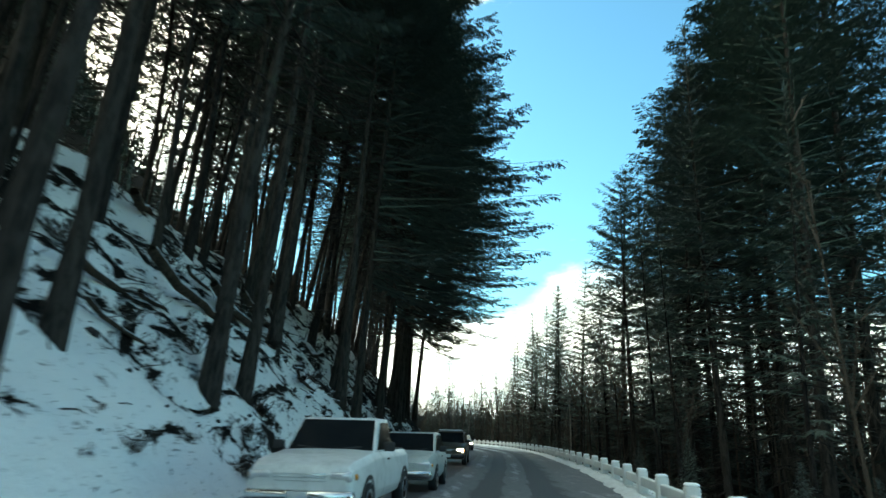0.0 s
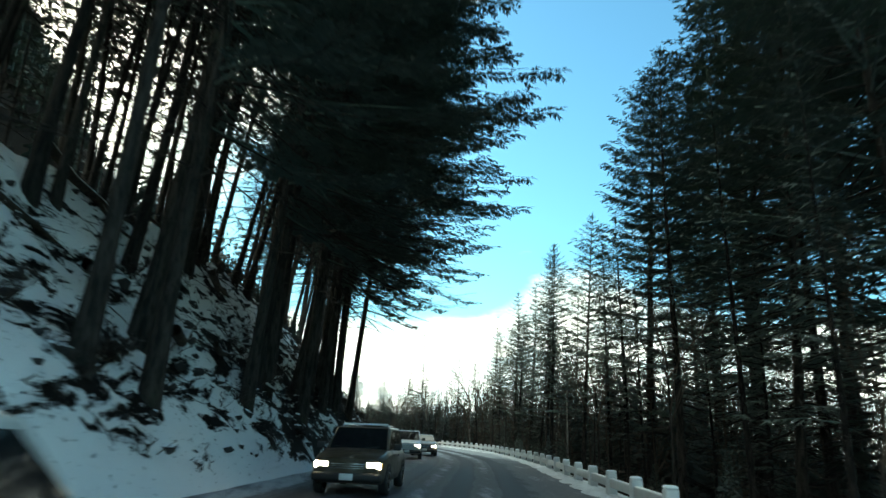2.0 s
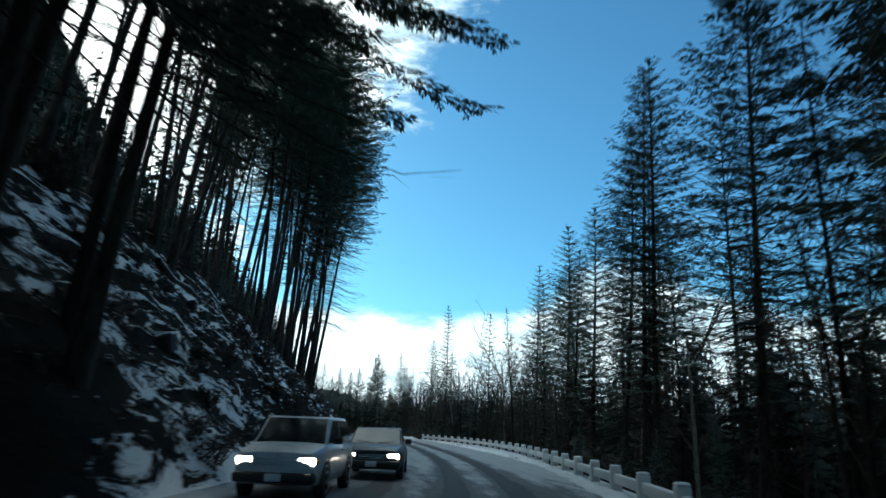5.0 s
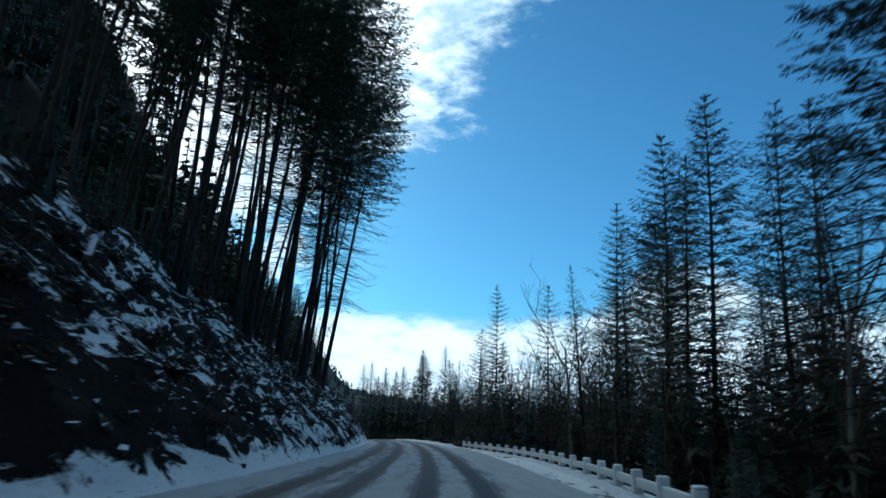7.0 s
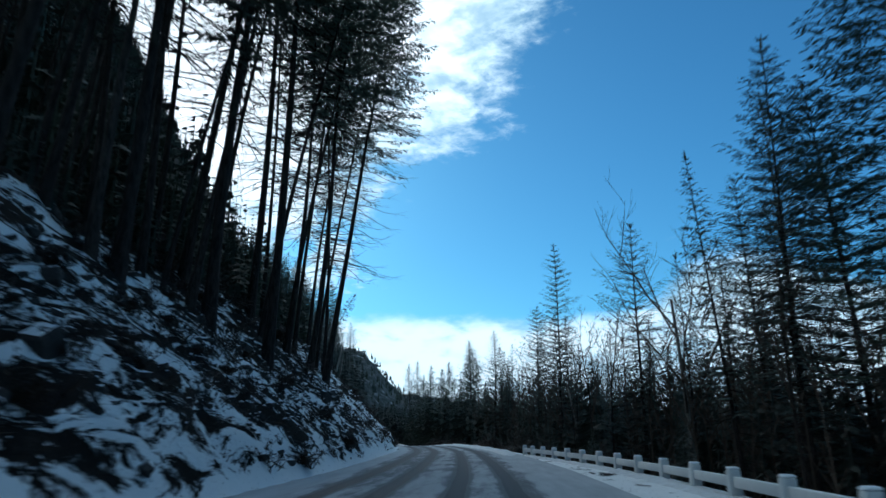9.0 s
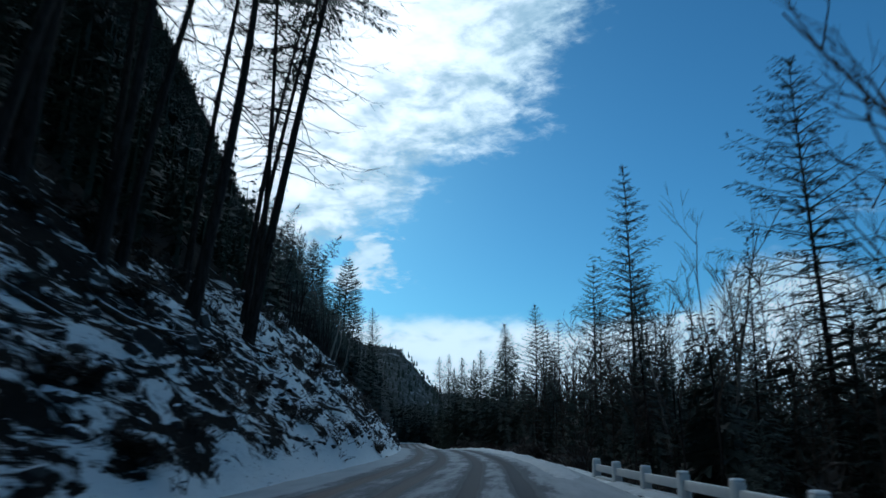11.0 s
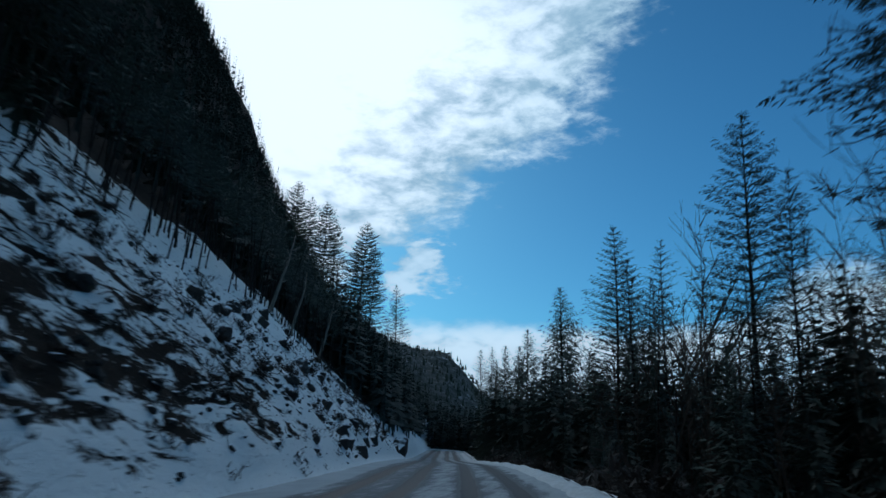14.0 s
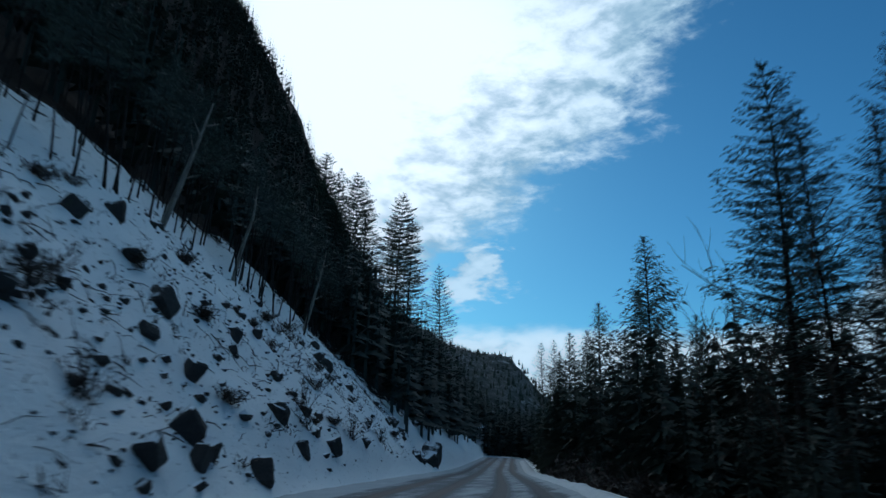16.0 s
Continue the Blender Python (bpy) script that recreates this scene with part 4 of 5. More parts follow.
def soft_box(name, size, bevel, material, taper=1.0, segments=2):
    """A box on z = 0 with bevelled edges; taper shrinks its top."""
    bm = bmesh.new()
    bmesh.ops.create_cube(bm, size=1.0)
    for v in bm.verts:
        k = taper if v.co.z > 0 else 1.0
        v.co = Vector((v.co.x * size[0] * k, v.co.y * size[1] * k, (v.co.z + 0.5) * size[2]))
    bmesh.ops.bevel(bm, geom=bm.edges[:], offset=bevel, segments=segments, affect="EDGES", profile=0.5)
    me = bpy.data.meshes.new(name)
    bm.to_mesh(me)
    bm.free()
    me.materials.append(material)
    me.shade_smooth()
    return me


def guard_rail(y0, y1, pitch):
    rail = thing("guard_rail", "white-painted roadside guard rail with square posts and snow caps", "guard rail")
    post_me = soft_box("post", (0.30, 0.30, 0.80), 0.05, WHITE_RAIL, 0.94)
    cap_me = soft_box("snow_cap", (0.29, 0.29, 0.06), 0.028, SNOW, 0.75)
    pts = []
    y = y0
    while y < y1:
        pts.append(Vector((road_x(y) + rail_d(y), y, 0)))
        slope = math.hypot(1.0, (road_x(y + 1) + rail_d(y + 1) - road_x(y) - rail_d(y)))
        y += pitch / slope
    r = random.Random(5)
    for i, p in enumerate(pts):
        q = pts[i + 1] if i + 1 < len(pts) else p + (p - pts[i - 1])
        way = math.degrees(math.atan2(-(q.x - p.x), q.y - p.y))
        m = pose(p.x, p.y, -0.14, r.uniform(-1, 1), r.uniform(-1, 1), way)
        post = part("post", post_me, rail, m=m)
        part("snow_cap", cap_me, post, "cap of snow", pose(0, 0, 0.797))
        if i + 1 < len(pts):
            L = (q - p).length
            beam_me = soft_box("beam", (0.16, L - 0.31, 0.24), 0.025, WHITE_RAIL)
            mid = (p + q) / 2
            part("beam", beam_me, rail, m=pose(mid.x, mid.y, 0.26, 0, 0, way))
            kerb_me = soft_box("kerb_beam", (0.20, L - 0.31, 0.14), 0.025, WHITE_RAIL)
            part("kerb_beam", kerb_me, rail, m=pose(mid.x, mid.y, -0.06, 0, 0, way))
    return rail


guard_rail(-14, 139, 3.05)


# ---- rocks, logs and shrubs on the bank ----
def rock_mesh(seed):
    bm = bmesh.new()
    bmesh.ops.create_icosphere(bm, subdivisions=3, radius=1.0)
    s = Vector((seed * 3.1, seed * 1.7, 0))
    for v in bm.verts:
        n = v.co.normalized()
        cell = noise.cell(n * 1.4 + s)
        k = 0.8 + 0.35 * noise.noise(n * 1.2 + s) + 0.14 * cell + 0.10 * noise.noise(n * 4 + s)
        v.co = Vector((n.x * k * 1.0, n.y * k * 0.85, n.z * k * 0.8))
    me = bpy.data.meshes.new("rock")
    bm.to_mesh(me)
    bm.free()
    me.materials.append(ROCK)
    return me


def block_mesh(seed):
    """An angular broken block of rock."""
    q = random.Random(seed)
    bm = bmesh.new()
    bmesh.ops.create_cube(bm, size=1.15)
    for v in bm.verts:
        v.co = Vector((v.co.x * q.uniform(0.75, 1.1), v.co.y * q.uniform(0.7, 1.0), v.co.z * q.uniform(0.7, 1.15)))
    bmesh.ops.bevel(bm, geom=bm.edges[:], offset=0.12, segments=1, affect="EDGES")
    bmesh.ops.subdivide_edges(bm, edges=bm.edges[:], cuts=2, use_grid_fill=True)
    for v in bm.verts:
        v.co += v.co.normalized() * 0.10 * noise.noise(v.co * 1.9 + Vector((seed, 0, 0)))
    me = bpy.data.meshes.new("rock")
    bm.to_mesh(me)
    bm.free()
    me.materials.append(ROCK)
    return me


ROCKS = [rock_mesh(i) for i in range(2)] + [block_mesh(20 + i) for i in range(7)]


def put_rock(y, d, size, r, squash=1.0):
    p = place(y, d)
    ob = new("boulder", r.choice(ROCKS))
    ob.matrix_basis = Matrix.Translation(p + Vector((0, 0, size * 0.15))) @ pose(0, 0, 0, r.uniform(-30, 30), r.uniform(-30, 30) + 30, r.uniform(0, 360)) @ Matrix.Diagonal((size, size * r.uniform(0.7, 1.1), size * squash, 1))
    tagged(ob, "dark wet boulder half bedded in the snowy bank", "boulder", "boulders on the bank")


r = random.Random(51)
for i in range(60):
    put_rock(r.uniform(148, 215), -r.uniform(6.4, 14.5), r.choice((0.25, 0.35, 0.45, 0.6)) * r.uniform(0.7, 1.2), r)
for i in range(75):
    put_rock(r.uniform(60, 148), -r.uniform(8.6, 15), r.choice((0.2, 0.3, 0.4, 0.55)) * r.uniform(0.7, 1.2), r)
for i in range(30):
    put_rock(r.uniform(24, 60), -r.uniform(7.4, 12), r.choice((0.15, 0.22, 0.35)) * r.uniform(0.7, 1.2), r)
put_rock(222, -7.0, 1.7, r)
put_rock(219, -6.8, 1.1, r)
put_rock(169.9, -8.8, 0.5, r)
for y, d, s in ((178.3, -8.9, 0.5), (175.8, -7.4, 0.6), (178.6, -6.6, 0.55), (182.7, -7.0, 0.42), (186.1, -6.9, 0.5), (173.6, -10.7, 0.3), (171.6, -9.3, 0.42),
                (191.3, -6.9, 0.35), (215.7, -9.0, 0.5), (173.6, -6.8, 0.45), (177.2, -12.9, 0.5), (180.4, -14.0, 0.6)):
    put_rock(y, d, s, r, 1.2)


def log_mesh(seed, length, thick):
    q = random.Random(seed)
    tv, tf = [], []
    pts = [Vector((length * (u - 0.5), 0.25 * q.uniform(-1, 1) * (0.2 + abs(u - 0.5)), 0.1 * q.uniform(-1, 1))) for u in (0, 0.2, 0.4, 0.6, 0.8, 1.0)]
    tube(tv, tf, pts, [thick, thick * 0.95, thick * 0.85, thick * 0.7, thick * 0.5, thick * 0.2], 8)
    for _ in range(6):
        u = q.uniform(0.2, 0.95)
        b = Vector((length * (u - 0.5), 0, 0))
        a = q.uniform(0, 3.14)
        tube(tv, tf, [b, b + Vector((q.uniform(0.1, 0.6), math.cos(a) * 0.6, math.sin(a) * 0.6)) * q.uniform(0.4, 1.2)], [thick * 0.28, 0.01], 4)
    return mesh("log", tv, tf, LOG, True)


LOGS = [log_mesh(i, L, t) for i, (L, t) in enumerate(((6, 0.11), (4, 0.07), (8, 0.16), (3, 0.05)))]
for i in range(46):
    y, d = (r.uniform(4, 62) if i < 30 else r.uniform(62, 150)), -r.uniform(8.2, 15)
    ob = new("fallen_log", r.choice(LOGS))
    p = place(y, d)
    ob.matrix_basis = Matrix.Translation(p + Vector((0, 0, 0.08))) @ pose(0, 0, 0, 0, 45, 0) @ pose(0, 0, 0, 0, 0, 90 + r.uniform(-32, 32))
    tagged(ob, "fallen snow-dusted branch lying on the bank", "log", "fallen wood on the bank")


def shrub_mesh(seed, height, stems, leafy):
    q = random.Random(seed)
    tv, tf = [], []
    for _ in range(stems):
        a, tilt = q.uniform(0, 6.283), q.uniform(0.1, 0.9)
        p = Vector((q.uniform(-0.2, 0.2), q.uniform(-0.2, 0.2), -0.1))
        L = height * q.uniform(0.5, 1.0)
        d = Vector((math.cos(a) * tilt, math.sin(a) * tilt, 1)).normalized()
        e = p + d * L + Vector((math.cos(a) * 0.25, math.sin(a) * 0.25, -0.12)) * L
        tube(tv, tf, [p, e], [0.014, 0.003], 3)
        for _ in range(leafy):
            u = q.uniform(0.3, 1)
            b = p.lerp(e, u)
            spray(tv, tf, b, Vector((q.uniform(-1, 1), q.uniform(-1, 1), q.uniform(-0.3, 0.8))).normalized(), q.uniform(0.1, 0.28), q, 2)
    return mesh("shrub", tv, tf, SHRUB)


SHRUBS = [shrub_mesh(61, 0.9, 26, 6), shrub_mesh(62, 0.7, 34, 8), shrub_mesh(63, 1.3, 22, 5), shrub_mesh(64, 0.5, 30, 9)]


def put_shrub(y, d, s, label, group):
    ob = new("shrub", r.choice(SHRUBS))
    ob.matrix_basis = Matrix.Translation(place(y, d)) @ pose(0, 0, 0, r.uniform(-8, 8), r.uniform(0, 20), r.uniform(0, 360)) @ Matrix.Scale(s, 4)
    tagged(ob, label, "shrub", group)


for i in range(150):
    put_shrub(r.uniform(58, 150), -r.uniform(6.4, 15), r.uniform(0.7, 1.5), "dry brown shrub with snow on the rocky bank", "shrubs on the bank")
for i in range(70):
    put_shrub(r.triangular(146, 215, 158), -r.uniform(7.0, 15), r.uniform(0.5, 1.3), "small dry shrub poking through the snow", "shrubs on the bank")
for i in range(40):
    put_shrub(r.uniform(6, 58), -r.uniform(6.4, 13), r.uniform(0.6, 1.3), "dry undergrowth between the tree trunks", "shrubs on the bank")


def scatter(name, label, category, meshes, spots, material, up=0.0):
    """Joins many small copies of a few meshes into one loose cover."""
    verts, faces = [], []
    data = [([v.co.copy() for v in me.vertices], [tuple(p.vertices) for p in me.polygons]) for me in meshes]
    for y, d, s in spots:
        vs, fs = r.choice(data)
        m = Matrix.Translation(place(y, d) + Vector((0, 0, up * s))) @ pose(0, 0, 0, r.uniform(-12, 12), r.uniform(0, 35), r.uniform(0, 360)) @ Matrix.Scale(s, 4)
        b = len(verts)
        verts.extend(m @ v for v in vs)
        faces.extend(tuple(i + b for i in f) for f in fs)
    return tagged(new(name, mesh(name, verts, faces, material)), label, category, kind="stuff")


def pebble(seed):
    bm = bmesh.new()
    bmesh.ops.create_icosphere(bm, subdivisions=1, radius=1.0)
    q = random.Random(seed)
    for v in bm.verts:
        v.co = Vector((v.co.x * q.uniform(0.7, 1.3), v.co.y * q.uniform(0.6, 1.1), v.co.z * q.uniform(0.4, 0.9)))
    me = bpy.data.meshes.new("stone")
    bm.to_mesh(me)
    bm.free()
    return me


scatter("loose_stones", "small dark stones and clods scattered over the snowy bank", "stones", [pebble(i) for i in range(5)],
        [(r.triangular(4, 218, 110), -r.triangular(6.1, 15.2, 8.5), r.choice((0.06, 0.09, 0.13, 0.2)) * r.uniform(0.7, 1.3)) for i in range(3000)], ROCK)
scatter("loose_stones", "small dark clods and stones lying on the snow", "stones", [pebble(i) for i in range(5, 9)],
        [(r.uniform(158, 218), -r.uniform(6.6, 16), r.choice((0.035, 0.05, 0.08)) * r.uniform(0.7, 1.4)) for i in range(1000)], ROCK)
scatter("dry_tufts", "tufts of dry grass and twigs on the bank", "undergrowth", [shrub_mesh(71, 0.35, 9, 2), shrub_mesh(72, 0.5, 8, 2)],
        [(r.triangular(4, 218, 110), -r.uniform(6.3, 16), r.uniform(0.6, 1.3)) for i in range(520)], SHRUB)
scatter("crest_thicket", "dense dark undergrowth along the top of the bank", "undergrowth", SHRUBS,
        [(r.uniform(30, 135), -r.uniform(12.5, 24), r.uniform(1.0, 2.4)) for i in range(70)], SHRUB)
scatter("road_thicket", "dark leafless thicket below the road's edge", "undergrowth", SHRUBS,
        [(lambda y: (y, rail_d(y) + r.uniform(1.4, 9), r.uniform(1.2, 3.0)))(r.uniform(10, 240)) for i in range(80)]
        + [(lambda y: (y, rail_d(y) + r.uniform(0.9, 5), r.uniform(1.8, 3.4)))(r.uniform(138, 225)) for i in range(60)], SHRUB)


def litter(name, label, n, y0, y1, seed):
    """Thin twigs and bits of branch lying on the bank, thickest along one line."""
    q = random.Random(seed)
    tv, tf = [], []
    for _ in range(n):
        y = q.uniform(y0, y1)
        d = -q.gauss(10.2, 0.7) if q.random() < 0.45 else -q.uniform(6.8, 15.5)
        p = place(y, d) + Vector((0, 0, 0.04))
        L, a = q.choice((0.12, 0.2, 0.35, 0.7)) * q.uniform(0.7, 1.4), q.gauss(0, 0.6)
        e = place(y + L * math.cos(a), d + 0.7 * L * math.sin(a)) + Vector((0, 0, q.uniform(0.03, 0.2)))
        m = p.lerp(e, 0.5) + Vector((q.uniform(-.06, .06), q.uniform(-.06, .06), q.uniform(0, 0.08)))
        w = q.uniform(0.008, 0.022)
        tube(tv, tf, [p, m, e], [w, w * 0.9, w * 0.4], 3)
    return tagged(new(name, mesh(name, tv, tf, TWIGS)), label, "twigs", kind="stuff")


litter("twig_litter", "dark twigs and broken branches strewn over the snow", 1500, 140, 216, 81)
litter("twig_litter", "dark twigs and broken branches strewn over the snow", 1500, 4, 140, 82)


# ---- vehicles ----
GLASS = mat_plain("tinted_glass", (0.008, 0.010, 0.012), (0.014, 0.017, 0.020), 0.06, 2.0, 0.0, 0.8)
TYRE = mat_plain("tyre_rubber", (0.012, 0.012, 0.012), (0.030, 0.030, 0.030), 0.85, 20.0)
RIM = mat_plain("wheel_metal", (0.30, 0.31, 0.32), (0.50, 0.51, 0.52), 0.35, 8.0, 0.9)
TRIM = mat_plain("black_trim", (0.012, 0.012, 0.013), (0.035, 0.035, 0.036), 0.6, 8.0)
CHROME = mat_plain("chrome", (0.55, 0.56, 0.57), (0.7, 0.71, 0.72), 0.15, 6.0, 1.0)
LAMP_OFF = mat_plain("clear_lamp", (0.55, 0.57, 0.60), (0.75, 0.77, 0.80), 0.12, 9.0, 0.3, 0.8)
LAMP_ON = mat_glow("lit_headlamp", (1.0, 0.93, 0.78), 14.0)
PLATE = mat_plain("number_plate", (0.55, 0.56, 0.57), (0.66, 0.67, 0.68), 0.5)
AMBER = mat_plain("amber_lens", (0.55, 0.20, 0.03), (0.65, 0.26, 0.05), 0.25)


def loft(name, rings, material, bevel=0.0, smooth=True, caps=True):
    n = len(rings[0])
    verts = [p for ring in rings for p in ring]
    faces = [(i * n + k, i * n + (k + 1) % n, (i + 1) * n + (k + 1) % n, (i + 1) * n + k) for i in range(len(rings) - 1) for k in range(n)]
    if caps:
        faces += [tuple(range(n))[::-1], tuple((len(rings) - 1) * n + k for k in range(n))]
    me = mesh(name, verts, faces, material)
    bm = bmesh.new()
    bm.from_mesh(me)
    bmesh.ops.recalc_face_normals(bm, faces=bm.faces[:])
    if bevel:
        bmesh.ops.bevel(bm, geom=[e for e in bm.edges if e.is_manifold and e.calc_face_angle(0) > 0.35], offset=bevel, segments=2, affect="EDGES", profile=0.6)
    bm.to_mesh(me)
    bm.free()
    if smooth:
        me.shade_smooth()
    return me


def hull_ring(y, w, z0, z1):
    """Cross-section of a car's lower body: sill, bulge, shoulder."""
    h = z1 - z0
    half = [(w * 0.90, z0), (w * 0.99, z0 + 0.22 * h), (w, z0 + 0.55 * h), (w * 0.97, z0 + 0.85 * h), (w * 0.88, z1), (w * 0.45, z1 + 0.025)]
    return [(x, y, z) for x, z in half] + [(-x, y, z) for x, z in reversed(half)]


def quad(a, b, c, d, out, name, material, inset=0.05, proud=0.012):
    """A pane set a little proud of the face a-b-c-d."""
    a, b, c, d = map(Vector, (a, b, c, d))
    mid = (a + b + c + d) / 4
    p = [v + (mid - v).normalized() * inset for v in (a, b, c, d)]
    nrm = (p[1] - p[0]).cross(p[2] - p[0]).normalized()
    if nrm.dot(Vector(out)) < 0:
        nrm = -nrm
    verts = [v - nrm * 0.02 for v in p] + [v + nrm * proud for v in p]
    return mesh(name, verts, [(0, 1, 2, 3), (4, 7, 6, 5), (0, 4, 5, 1), (1, 5, 6, 2), (2, 6, 7, 3), (3, 7, 4, 0)], material)


def wheel(parent, x, y, radius, width):
    def ring_loft(name, prof, material):
        n = 28
        verts = [(px, rr * math.cos(2 * math.pi * k / n), rr * math.sin(2 * math.pi * k / n)) for px, rr in prof for k in range(n)]
        faces = [(i * n + k, i * n + (k + 1) % n, (i + 1) * n + (k + 1) % n, (i + 1) * n + k) for i in range(len(prof) - 1) for k in range(n)]
        faces += [tuple(range(n)), tuple((len(prof) - 1) * n + k for k in range(n))]
        return mesh(name, verts, faces, material, True)
    h = width / 2
    w = part("wheel", ring_loft("tyre", [(-h, radius * 0.70), (-h, radius * 0.94), (-h * 0.7, radius), (h * 0.7, radius), (h, radius * 0.94), (h, radius * 0.70)], TYRE), parent, "black tyre", pose(x, y, radius))
    s = 1 if x > 0 else -1
    part("rim", ring_loft("rim", [(s * (h - 0.05), radius * 0.66), (s * (h + 0.012), radius * 0.66), (s * (h + 0.002), radius * 0.56), (s * (h - 0.03), radius * 0.20), (s * (h + 0.01), radius * 0.15)], RIM), w, "grey metal rim")


def vehicle(name, label, category, m, paint, length, width, height, belt, hood, front_y, cabin, lit, bed=False, rack=False, tyre=0.33, clearance=0.28, chrome_grille=False):
    """A motor vehicle with its front towards +y, standing on z = 0. cabin: y of the windscreen's foot, roof's front, roof's back and the rear glass's foot."""
    v = thing(name, label, category, m=m)
    w, L = width / 2, length / 2
    z0 = clearance
    c0, c1, c2, c3 = cabin
    rear_top = belt - 0.02
    rings = [hull_ring(L, w * 0.80, z0 + 0.12, hood - 0.22), hull_ring(L - 0.06, w * 0.90, z0 + 0.04, hood - 0.10), hull_ring(L - 0.30, w * 0.97, z0, hood - 0.02), hull_ring(L - 0.75, w, z0, hood + 0.02),
             hull_ring(c0 + 0.05, w, z0, belt), hull_ring(0, w, z0, belt), hull_ring(c3, w, z0, rear_top), hull_ring(-L + 0.25, w * 0.98, z0 + 0.02, rear_top), hull_ring(-L, w * 0.90, z0 + 0.1, rear_top - 0.12)]
    body = part("body", loft("body", rings, paint, 0.02), v)
    t = w * 0.80
    base = [(w * 0.90, c0, belt - 0.02), (-w * 0.90, c0, belt - 0.02), (-w * 0.90, c3, belt - 0.02), (w * 0.90, c3, belt - 0.02)]
    roof = [(t, c1, height - 0.03), (-t, c1, height - 0.03), (-t, c2, height - 0.03), (t, c2, height - 0.03)]
    crown = [(t * 0.9, c1 - 0.12, height), (-t * 0.9, c1 - 0.12, height), (-t * 0.9, c2 + 0.12, height), (t * 0.9, c2 + 0.12, height)]
    cab = part("cabin", loft("cabin", [base, roof, crown], paint, 0.03), v)
    part("windscreen", quad(base[0], base[1], roof[1], roof[0], (0, 1, 0.5), "windscreen", GLASS, 0.07), cab, "dark reflecting windscreen")
    part("rear_window", quad(base[2], base[3], roof[3], roof[2], (0, -1, 0.3), "rear_window", GLASS, 0.09), cab)
    for s in (1, -1):
        b0, b3, r0, r3 = Vector((s * w * 0.90, c0, belt)), Vector((s * w * 0.90, c3, belt)), Vector((s * t, c1, height - 0.05)), Vector((s * t, c2, height - 0.05))
        cuts = (0.04, 0.50, 0.98) if c0 - c3 > 2.0 else (0.04, 0.97)
        for i in range(len(cuts) - 1):
            f0, f1 = cuts[i], cuts[i + 1]
            part("side_window", quad(b0.lerp(b3, f0), b0.lerp(b3, f1), r0.lerp(r3, f1), r0.lerp(r3, f0), (s, 0, 0.1), "side_window", GLASS, 0.06), cab)
        mirror = part("mirror", soft_box("mirror", (0.20, 0.10, 0.16), 0.03, TRIM), v, m=pose(s * (w + 0.10), c0 - 0.25, belt + 0.0))
        part("door_handle", soft_box("door_handle", (0.03, 0.16, 0.03), 0.01, TRIM), body, m=pose(s * (w * 0.985), (c0 + c3) / 2, belt - 0.16))
        lamp_z = hood - 0.24
        part("headlight", soft_box("headlight", (0.38, 0.16, 0.17), 0.05, LAMP_ON if lit else LAMP_OFF), body, "lit headlight" if lit else "clear headlight", pose(s * w * 0.68, L - 0.08, lamp_z - 0.09))
        part("indicator", soft_box("indicator", (0.12, 0.12, 0.10), 0.03, AMBER), body, "amber turn signal", pose(s * w * 0.88, L - 0.19, lamp_z - 0.06))
        part("wiper", soft_box("wiper", (0.52, 0.02, 0.02), 0.006, TRIM), cab, m=pose(s * w * 0.35, c0 + 0.03, belt + 0.035, 0, -6 * s, 0))
        for y in (L - 0.82, -L + 0.85):
            wheel(v, s * (w - 0.10), y, tyre, 0.22)
            arch = []
            for k in range(13):
                g = math.pi * k / 12
                for rr in (tyre + 0.03, tyre + 0.10):
                    arch.append((s * (w + 0.006), y + rr * math.cos(g), tyre + rr * math.sin(g)))
                    arch.append((s * (w - 0.05), y + rr * math.cos(g), tyre + rr * math.sin(g)))
            faces = []
            for k in range(12):
                a, b = 4 * k, 4 * k + 4
                faces += [(a, a + 2, b + 2, b), (a + 1, b + 1, b + 3, a + 3), (a, b, b + 1, a + 1), (a + 2, a + 3, b + 3, b + 2)]
            part("wheel_arch", mesh("wheel_arch", arch, faces, TRIM), body, "black wheel arch")
    part("grille", soft_box("grille", (w * 0.95, 0.10, 0.17), 0.03, CHROME if chrome_grille else TRIM), body, m=pose(0, L - 0.06, hood - 0.34))
    for k in range(3):
        part("grille_bar", soft_box("grille_bar", (w * 0.9, 0.03, 0.022), 0.006, TRIM if chrome_grille else CHROME), body, m=pose(0, L - 0.015, hood - 0.325 + 0.05 * k))
    bumper = part("bumper", soft_box("bumper", (w * 1.86, 0.22, 0.20), 0.06, TRIM if lit else CHROME), v, m=pose(0, L - 0.04, z0 + 0.06))
    part("number_plate", soft_box("number_plate", (0.32, 0.02, 0.15), 0.006, PLATE), bumper, "pale number plate", pose(0, 0.115, 0.03))
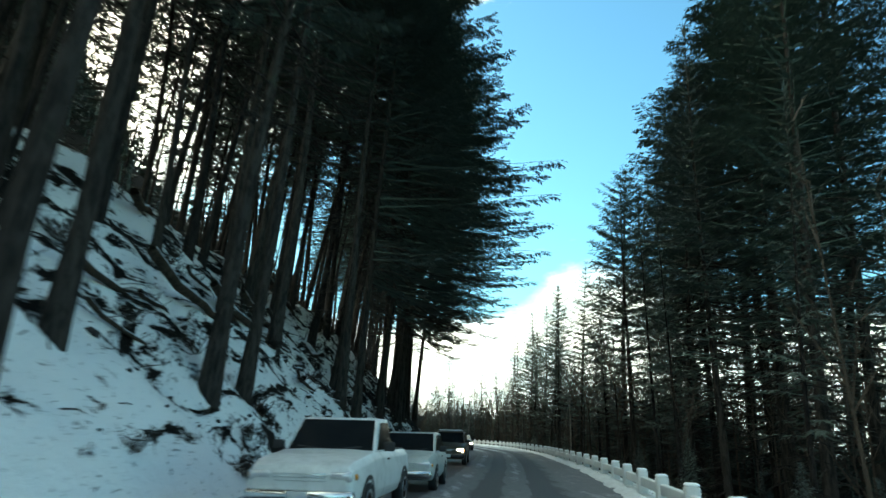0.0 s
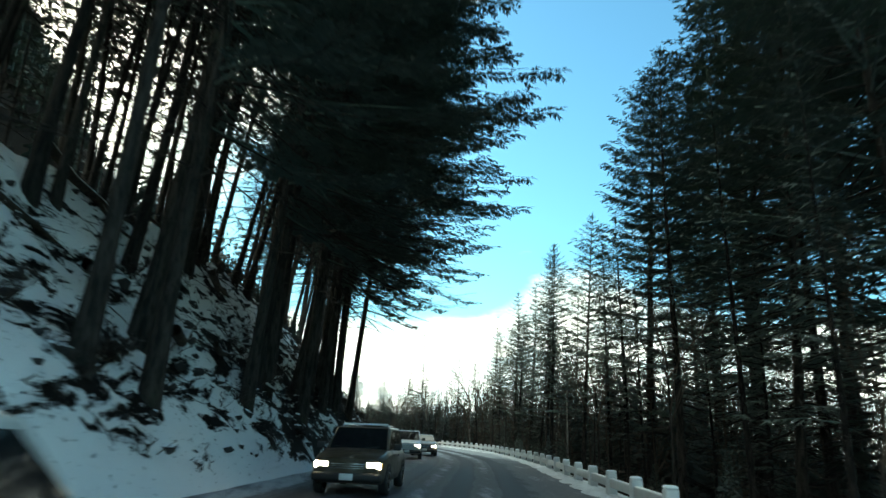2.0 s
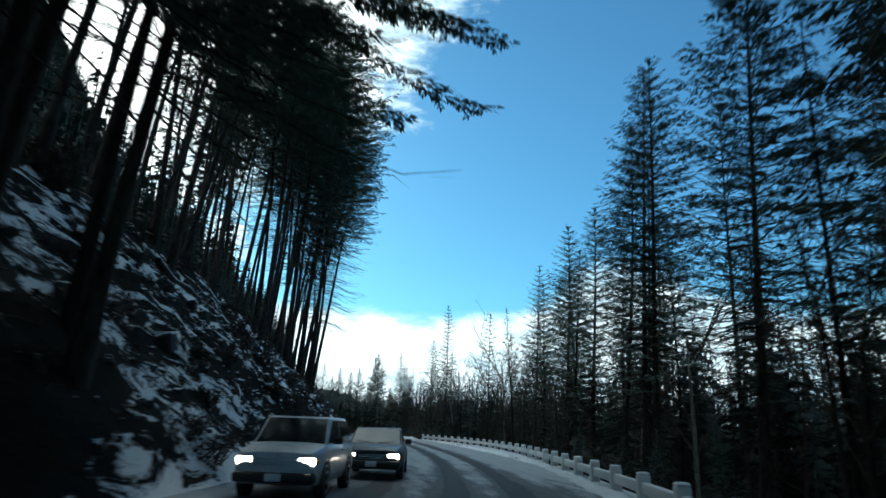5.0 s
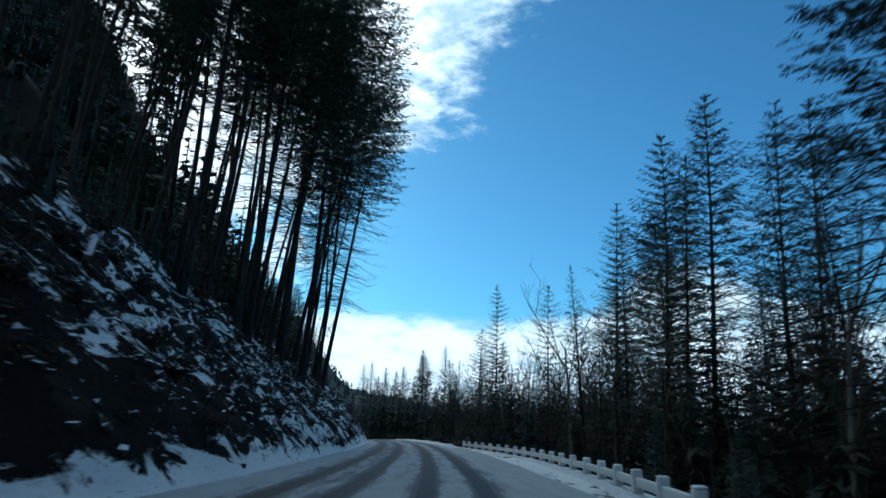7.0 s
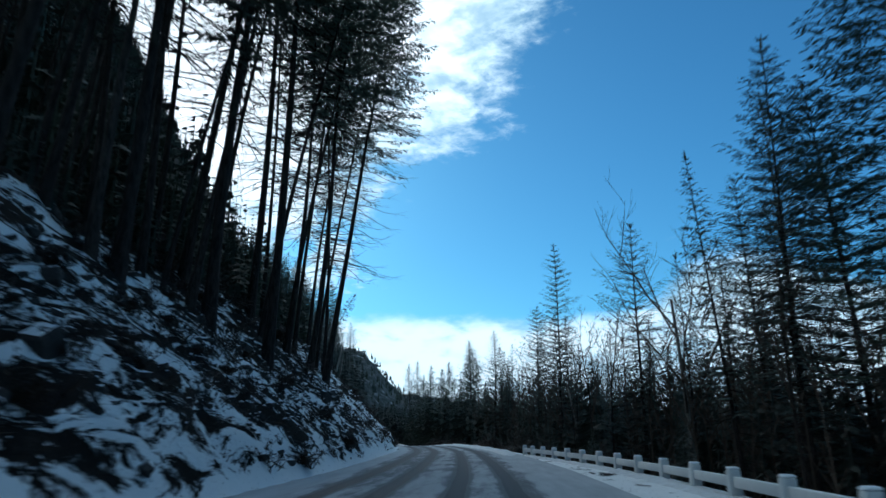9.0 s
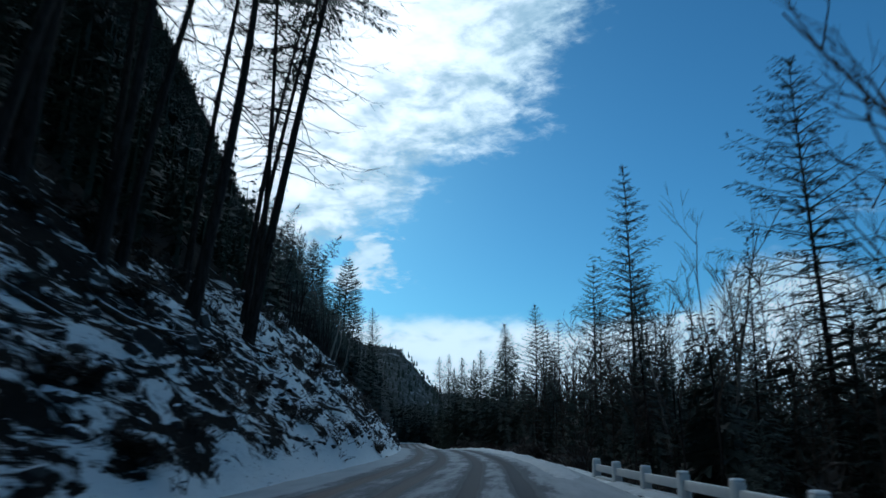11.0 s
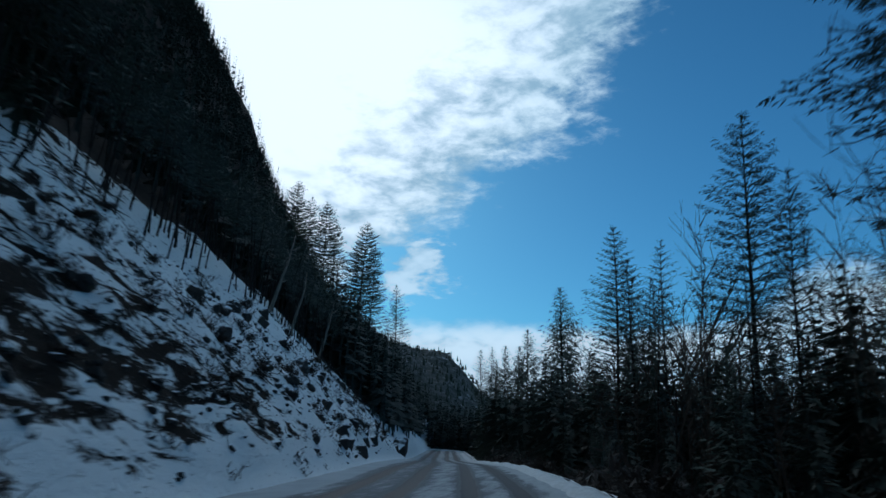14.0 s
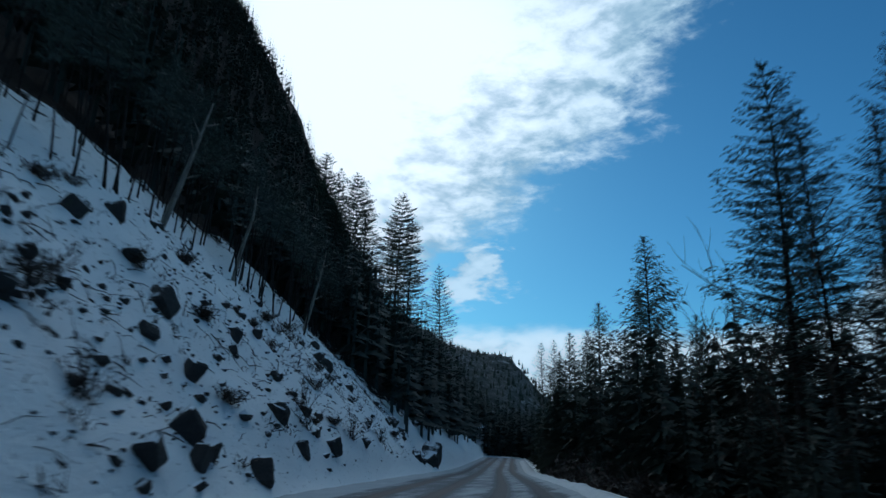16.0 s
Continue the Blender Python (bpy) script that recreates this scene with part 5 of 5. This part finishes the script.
    if bed:
        inner = [[(w * 0.80, c3 - 0.10, z) , (-w * 0.80, c3 - 0.10, z), (-w * 0.80, -L + 0.12, z), (w * 0.80, -L + 0.12, z)] for z in (rear_top - 0.10, rear_top + 0.032)]
        part("load_bed", loft("load_bed", inner, TRIM), body, "dark load bed liner")
    if rack:
        for s in (1, -1):
            part("roof_rail", soft_box("roof_rail", (0.05, (c1 - c2) * 0.85, 0.06), 0.015, CHROME), cab, "pale roof rail", pose(s * t * 0.8, (c1 + c2) / 2, height - 0.01))
        part("roof_bar", soft_box("roof_bar", (t * 1.7, 0.08, 0.05), 0.015, SNOW), cab, "snow-covered roof bar", pose(0, c1 - 0.35, height + 0.04))
    return v


def oncoming(y, d=-3.55):
    a = math.degrees(math.atan2(-(road_x(y + 1) - road_x(y - 1)), 2.0))
    return pose(road_x(y) + d, y, 0.012, 0, 0, a + 180)


vehicle("pickup_truck", "white single-cab pickup truck with road grime", "pickup truck", oncoming(13.4, -3.5), mat_paint("white_car_paint", (0.70, 0.73, 0.73)), 5.2, 1.84, 1.74, 1.16, 1.06, 0, (0.95, 0.35, -0.55, -0.75), False, bed=True, tyre=0.36, clearance=0.36)
vehicle("hatchback_car", "silver-green compact car with steep hood", "car", oncoming(20.4, -3.2), mat_paint("pale_green_paint", (0.42, 0.47, 0.46)), 4.1, 1.74, 1.52, 1.00, 0.92, 0, (1.05, 0.25, -1.15, -1.70), False, tyre=0.30)
vehicle("station_wagon", "brown station wagon with lit headlights and roof rails", "car", oncoming(36.4, -3.4), mat_paint("dark_bronze_paint", (0.050, 0.036, 0.020)), 4.7, 1.80, 1.62, 1.05, 0.95, 0, (1.10, 0.35, -1.75, -2.05), True, rack=True)
vehicle("crossover_car", "silver crossover with lit headlights", "car", oncoming(61.5, -4.4), mat_paint("silver_car_paint", (0.46, 0.49, 0.52)), 4.4, 1.80, 1.66, 1.08, 1.00, 0, (1.10, 0.40, -1.60, -1.95), True)
vehicle("sedan_car", "dark blue sedan with lit headlights", "car", oncoming(67.6, -3.2), mat_paint("dark_blue_paint", (0.012, 0.016, 0.030)), 4.6, 1.80, 1.46, 0.98, 0.90, 0, (0.85, 0.10, -1.00, -1.55), True)
